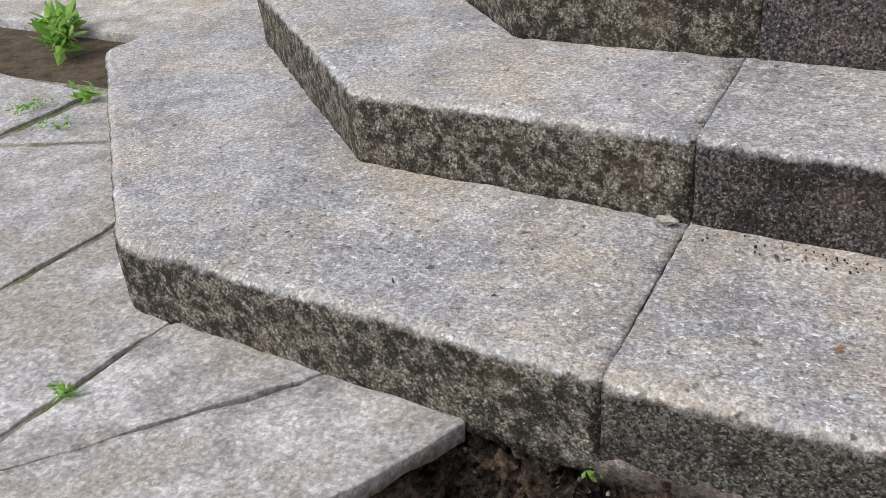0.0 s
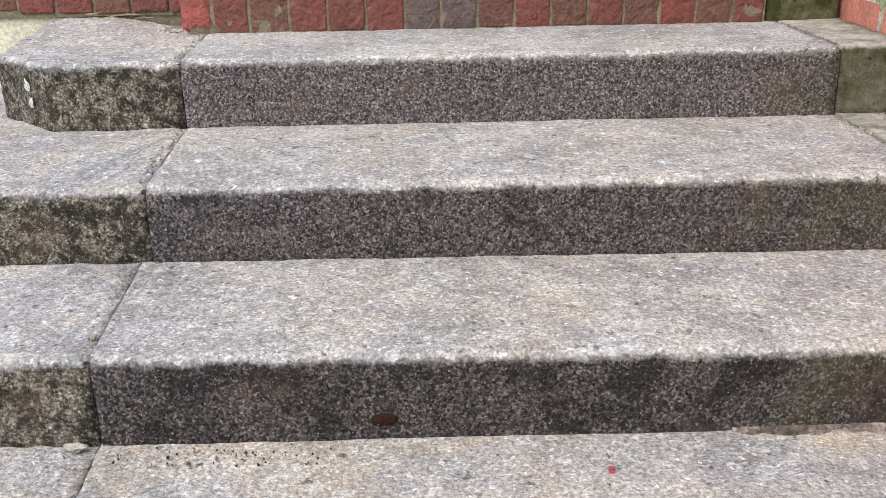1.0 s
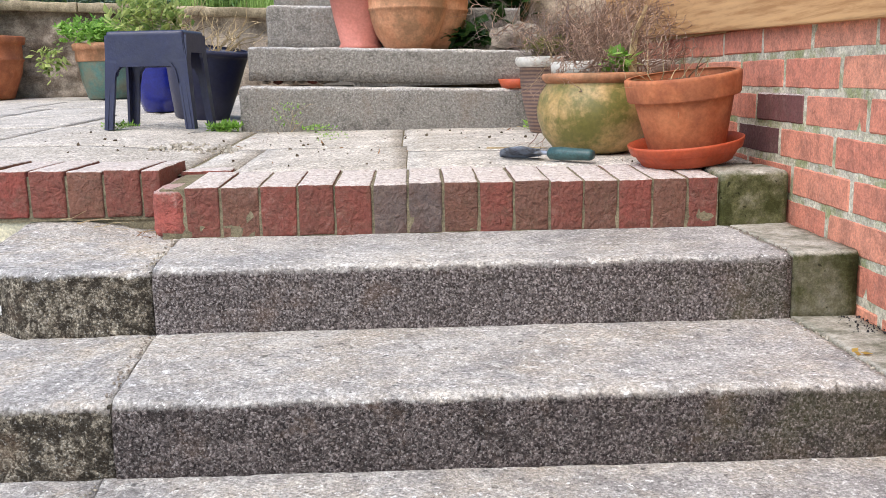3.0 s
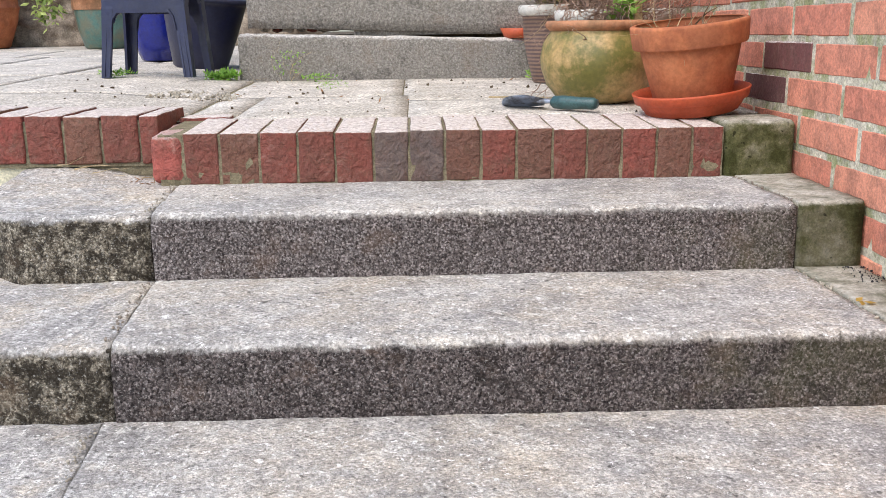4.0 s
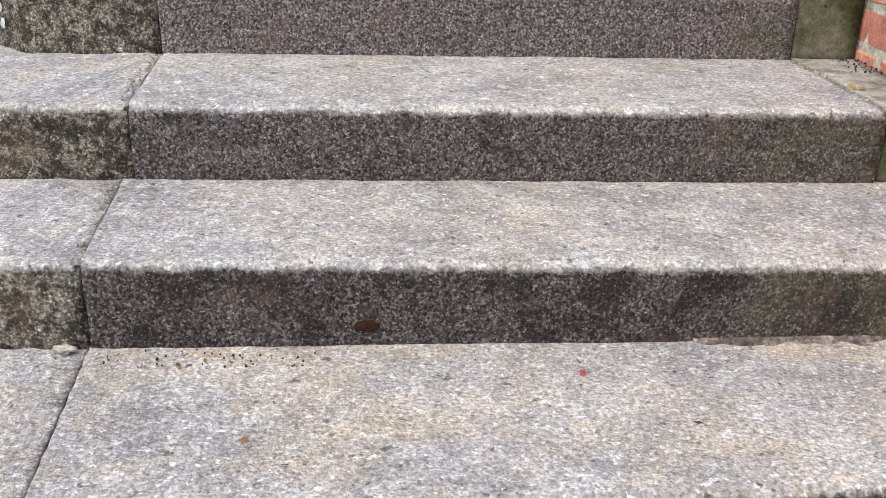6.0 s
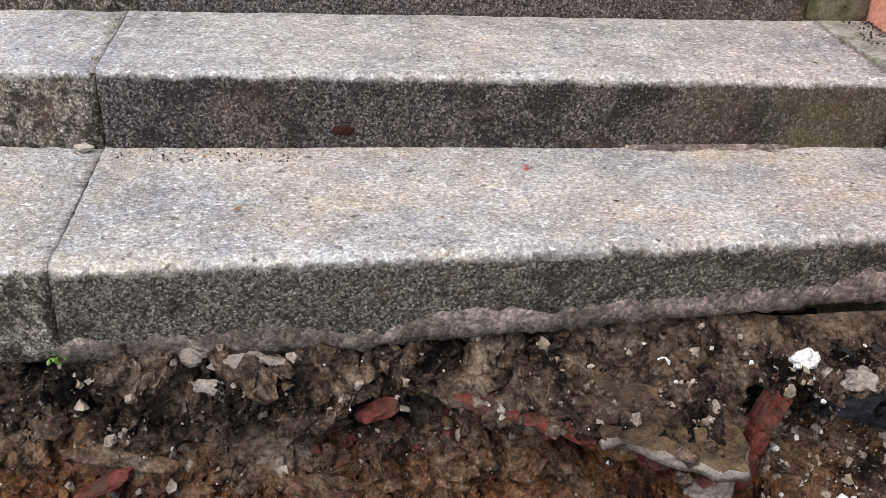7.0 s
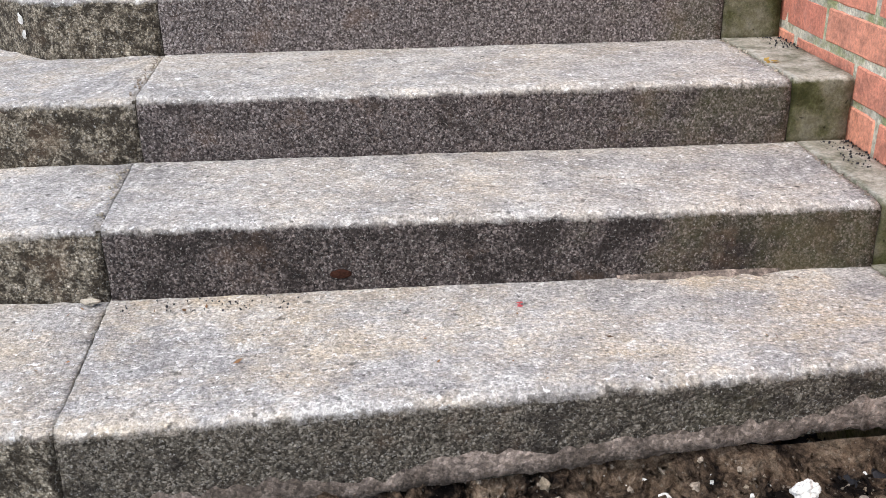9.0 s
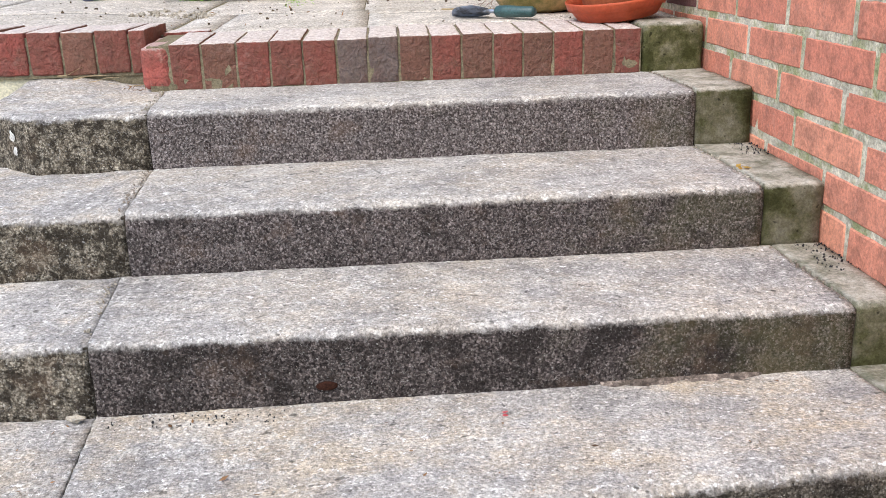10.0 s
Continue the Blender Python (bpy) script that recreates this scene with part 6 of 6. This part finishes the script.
# a hedge that closes the garden
def hedge(name, x0, x1, y, z0, z1, n, seed):
    th = thing(name, "tall dense green garden hedge", "hedge", "", "")
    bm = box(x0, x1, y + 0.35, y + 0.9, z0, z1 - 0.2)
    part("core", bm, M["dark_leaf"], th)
    me = leaves(n, lambda r: (r.uniform(x0, x1), y + 0.35 - 0.45 * r.random() ** 2, r.uniform(z0, z1)), lambda r: r.uniform(0.06, 0.14), seed, 0.5, 0.2)
    part("leaves", me, M["shrub"], th)


hedge("hedge", -9, 5, 10.5, 0.9, 3.6, 26000, 111)
plant("climber", "dark tangled climber behind the back steps", [
    ("leaves", leaves(1500, ball((1.0, 2.6, 0.95), (0.55, 0.25, 0.45)), lambda r: r.uniform(0.05, 0.10), 112, 0.7, 0.1), "dark_leaf"),
    ("twigs", twigs(30, disc((0.85, 2.4, 0.7), 0.3), 0.6, 0.45, 113, 0.003, 1.0, 0.3, 1), "twig_grey")], "climber")

# ---- small things on the steps and paving ----
for k, (x, y, n, s) in enumerate([(-1.72, -0.12, 70, 0.07), (-1.85, -0.02, 60, 0.08), (-1.32, -0.36, 22, 0.04), (-1.40, -0.45, 50, 0.02), (-1.25, -0.50, 40, 0.016), (-0.50, -1.06, 24, 0.02), (0.065, -0.905, 10, 0.014)]):
    z = -0.297 if k < 6 else -0.315
    plant("weed", "small green weed in a paving joint", [("leaves", leaves(n, ball((x, y, z + s * 0.3), (0.06 if k < 5 else 0.02, 0.05 if k < 5 else 0.012, s * 0.4)), lambda r: r.uniform(s * 0.4, s), 120 + k, 0.5, 0.6), "fresh")], "weed")
M["fallen"] = m_leaf("dead_leaf_bits", (0.10, 0.055, 0.03, 1), (0.28, 0.15, 0.07, 1))
M["pink"] = m_leaf("pink_petal", (0.62, 0.10, 0.12, 1), (0.65, 0.14, 0.15, 1))
me = leaves(46, lambda r: (lambda x, y: (x, y, top4(x, y) + 0.002))(r.uniform(-0.5, 1.0), r.uniform(-0.86, -0.62)), lambda r: r.uniform(0.004, 0.013), 131, 0.5, 0.0)
tagged(part("leaf_litter", me, M["fallen"], None), "brown leaf crumbs scattered on the lowest step", "leaf litter", "", "stuff")
me = leaves(70, lambda r: (r.uniform(-0.26, -0.06), r.uniform(0.27, 0.355), 0.112), lambda r: r.uniform(0.006, 0.02), 132, 0.2, 0.05)
tagged(part("leaf_litter", me, M["fallen"], None), "dead stalks and leaf bits beside the bricks", "leaf litter", "", "stuff")
me = leaves(5, lambda r: (0.581 + r.uniform(-0.006, 0.006), -0.665 + r.uniform(-0.003, 0.003), top4(0.58, -0.665) + 0.003), lambda r: r.uniform(0.005, 0.009), 133, 0.8, 0.1)
tagged(part("petal", me, M["pink"], None), "pink petal lying on the lowest step", "petal")
me = leaves(3, lambda r: (1.045 + r.uniform(-0.003, 0.003), -0.20 + r.uniform(-0.004, 0.004), 0.008), lambda r: r.uniform(0.012, 0.018), 134, 0.7, 0.1)
M["ochre_leaf"] = m_leaf("ochre_leaf", (0.45, 0.26, 0.05, 1), (0.50, 0.32, 0.08, 1))
tagged(part("leaf", me, M["ochre_leaf"], None), "yellowed leaf caught in the step joint", "leaf")
stones("grit", 220, lambda r: (WALL_X - 0.004 - 0.05 * r.random() ** 2, *((-0.01 - 0.10 * r.random() ** 1.5, 0.007) if r.random() < 0.5 else (-0.33 - 0.13 * r.random() ** 1.5, -0.094))), lambda r: 0.0005 + 0.0018 * r.random() ** 2, M["grit_and_hollow"], "dark grit gathered against the brick wall", "grit", 135)
stones("grit", 60, lambda r: (r.uniform(0.06, 0.30), -0.60 - 0.04 * r.random(), -0.196), lambda r: r.uniform(0.0007, 0.0018), M["grit_and_hollow"], "dark grit at the foot of the step", "grit", 136)
M["rust"] = m_plain("rusty_hole_dark", (0.035, 0.014, 0.009, 1), 0.9, 0.5, 90, 0.5, 0.1)
# the drilled, rusty hole in the third step: a disc, its depth painted dark
bm = lathe([(0, 0.0012), (0.010, 0.0012), (0.0125, 0.0005), (0.0125, -0.004), (0, -0.004)], 20)
for v in bm.verts:
    v.co.x *= 1.15
    v.co.y *= 0.5
ob = solid("hole_disc", bm, M["rust"], "dark rusty disc standing in for a hole in the step face", "iron plug")
ob.matrix_world = pose(0.352, -0.5935, -0.172, 90, 0, 0)
rock("mortar_lump", (0.022, -0.600, -0.196), 0.0075, M["crumb"], "pale pebble of mortar at the step joint", "mortar lump", 61.0, (1.5, 0.8, 0.6), sub=3)
# splashes of white paint on the top step's splayed end
for k, (a, z, s) in enumerate([(0.055, 0.07, 0.011), (0.05, 0.042, 0.008)]):
    bm = lathe([(0, 0.0015), (s * 0.7, 0.0012), (s, 0)], 14)
    rough_up(bm, s * 0.35, 120, k)
    for v in bm.verts:
        v.co.x *= 0.7
    ob = solid("paint_splash", bm, M["chalk"], "white paint splash on the step end", "paint splash")
    d = Vector((-0.128, 0.112, 0)).normalized()
    ob.matrix_world = Matrix.Translation(Vector((-0.21, 0.003, 0)) + d * a + Vector((-0.112, -0.128, 0)).normalized() * 0.0025 + Vector((0, 0, z))) @ Vector((-0.112, -0.128, 0)).to_track_quat("Z", "Y").to_matrix().to_4x4()

# cement smear where the third step meets the lowest tread
bm = bmesh.new()
rings = []
for i in range(61):
    x = 0.72 + 0.22 * i / 60
    w = 0.006 + 0.008 * noise.noise(Vector((x * 16, 1, 0))) + 0.008 * noise.noise(Vector((x * 50, 2, 0)))
    w *= min(1, i / 8, (60 - i) / 8) + 0.05
    z = top4(x, -0.595) + 0.001
    q = [(x, -0.588, z + 0.005), (x, -0.593 - w * 0.3, z + 0.003), (x, -0.594 - w, z + 0.001), (x, -0.596 - w, z - 0.006)]
    rings.append([bm.verts.new(Vector(p) + noise.noise_vector(Vector(p) * 90) * 0.001) for p in q])
for a, b in zip(rings, rings[1:]):
    for k in range(3):
        bm.faces.new((a[k], a[k + 1], b[k + 1], b[k])).smooth = True
solid("cement_smear", bm, M["lip"], "ragged pale cement smear at the step foot", "cement")
me = leaves(90, lambda r: (lambda x, y: (x, y, terr(x, y) + 0.002))(r.uniform(-0.1, 1.05), 0.42 + 1.05 * r.random()), lambda r: 0.004 + 0.018 * r.random() ** 3, 141, 0.35, 0.0)
tagged(part("leaf_litter", me, M["fallen"], None), "brown leaf and stalk bits on the terrace", "leaf litter", "", "stuff")
me = leaves(120, lambda r: (r.uniform(0.75, 1.1), 1.46 + 0.06 * r.random(), terr(0.9, 1.48) + 0.003), lambda r: 0.006 + 0.02 * r.random() ** 2, 142, 0.25, 0.02)
tagged(part("leaf_litter", me, M["straw"], None), "pale dry litter below the back step", "leaf litter", "", "stuff")
# straw blown against the foot of the brick edging
for k in range(5):
    st = twigs(1, lambda r: (0, 0, 0), 0.0, 0.09 + 0.02 * k, 160 + k, 0.0016, 1.0, 0.12, 0, 10)
    ob = tagged(part("straw_stalk", st, M["straw"], None), "pale dry stalk lying below the brick edging", "stalk", "stalks below the bricks")
    ob.matrix_world = pose(-0.26 + 0.035 * k, 0.345 - 0.008 * (k % 3), 0.143 - 0.007 * k, 0, 90, (-6, 8, -14, 4, 20)[k])
# mortar crumbs along the joints between the cast pieces
for k, (x, y0, y1, z) in enumerate([(1.024, 0.02, 0.27, 0.111), (1.034, -0.30, -0.01, 0.005), (1.06, -0.57, -0.33, -0.096), (0.0, 0.02, 0.27, 0.110), (0.024, -0.30, -0.01, 0.004), (0.035, -0.57, -0.33, -0.097)]):
    lean = 0.012 if k < 3 else 0.028
    stones("mortar_crumbs", 60, lambda r: (lambda u: (x + 0.003 - lean * u + r.gauss(0, 0.0035), y0 + (y1 - y0) * u, z))(r.random()), lambda r: 0.0006 + 0.0024 * r.random() ** 2, M["crumb"] if k % 2 else M["greystone"], "buff mortar crumbs along a step joint", "mortar crumbs", 150 + k)
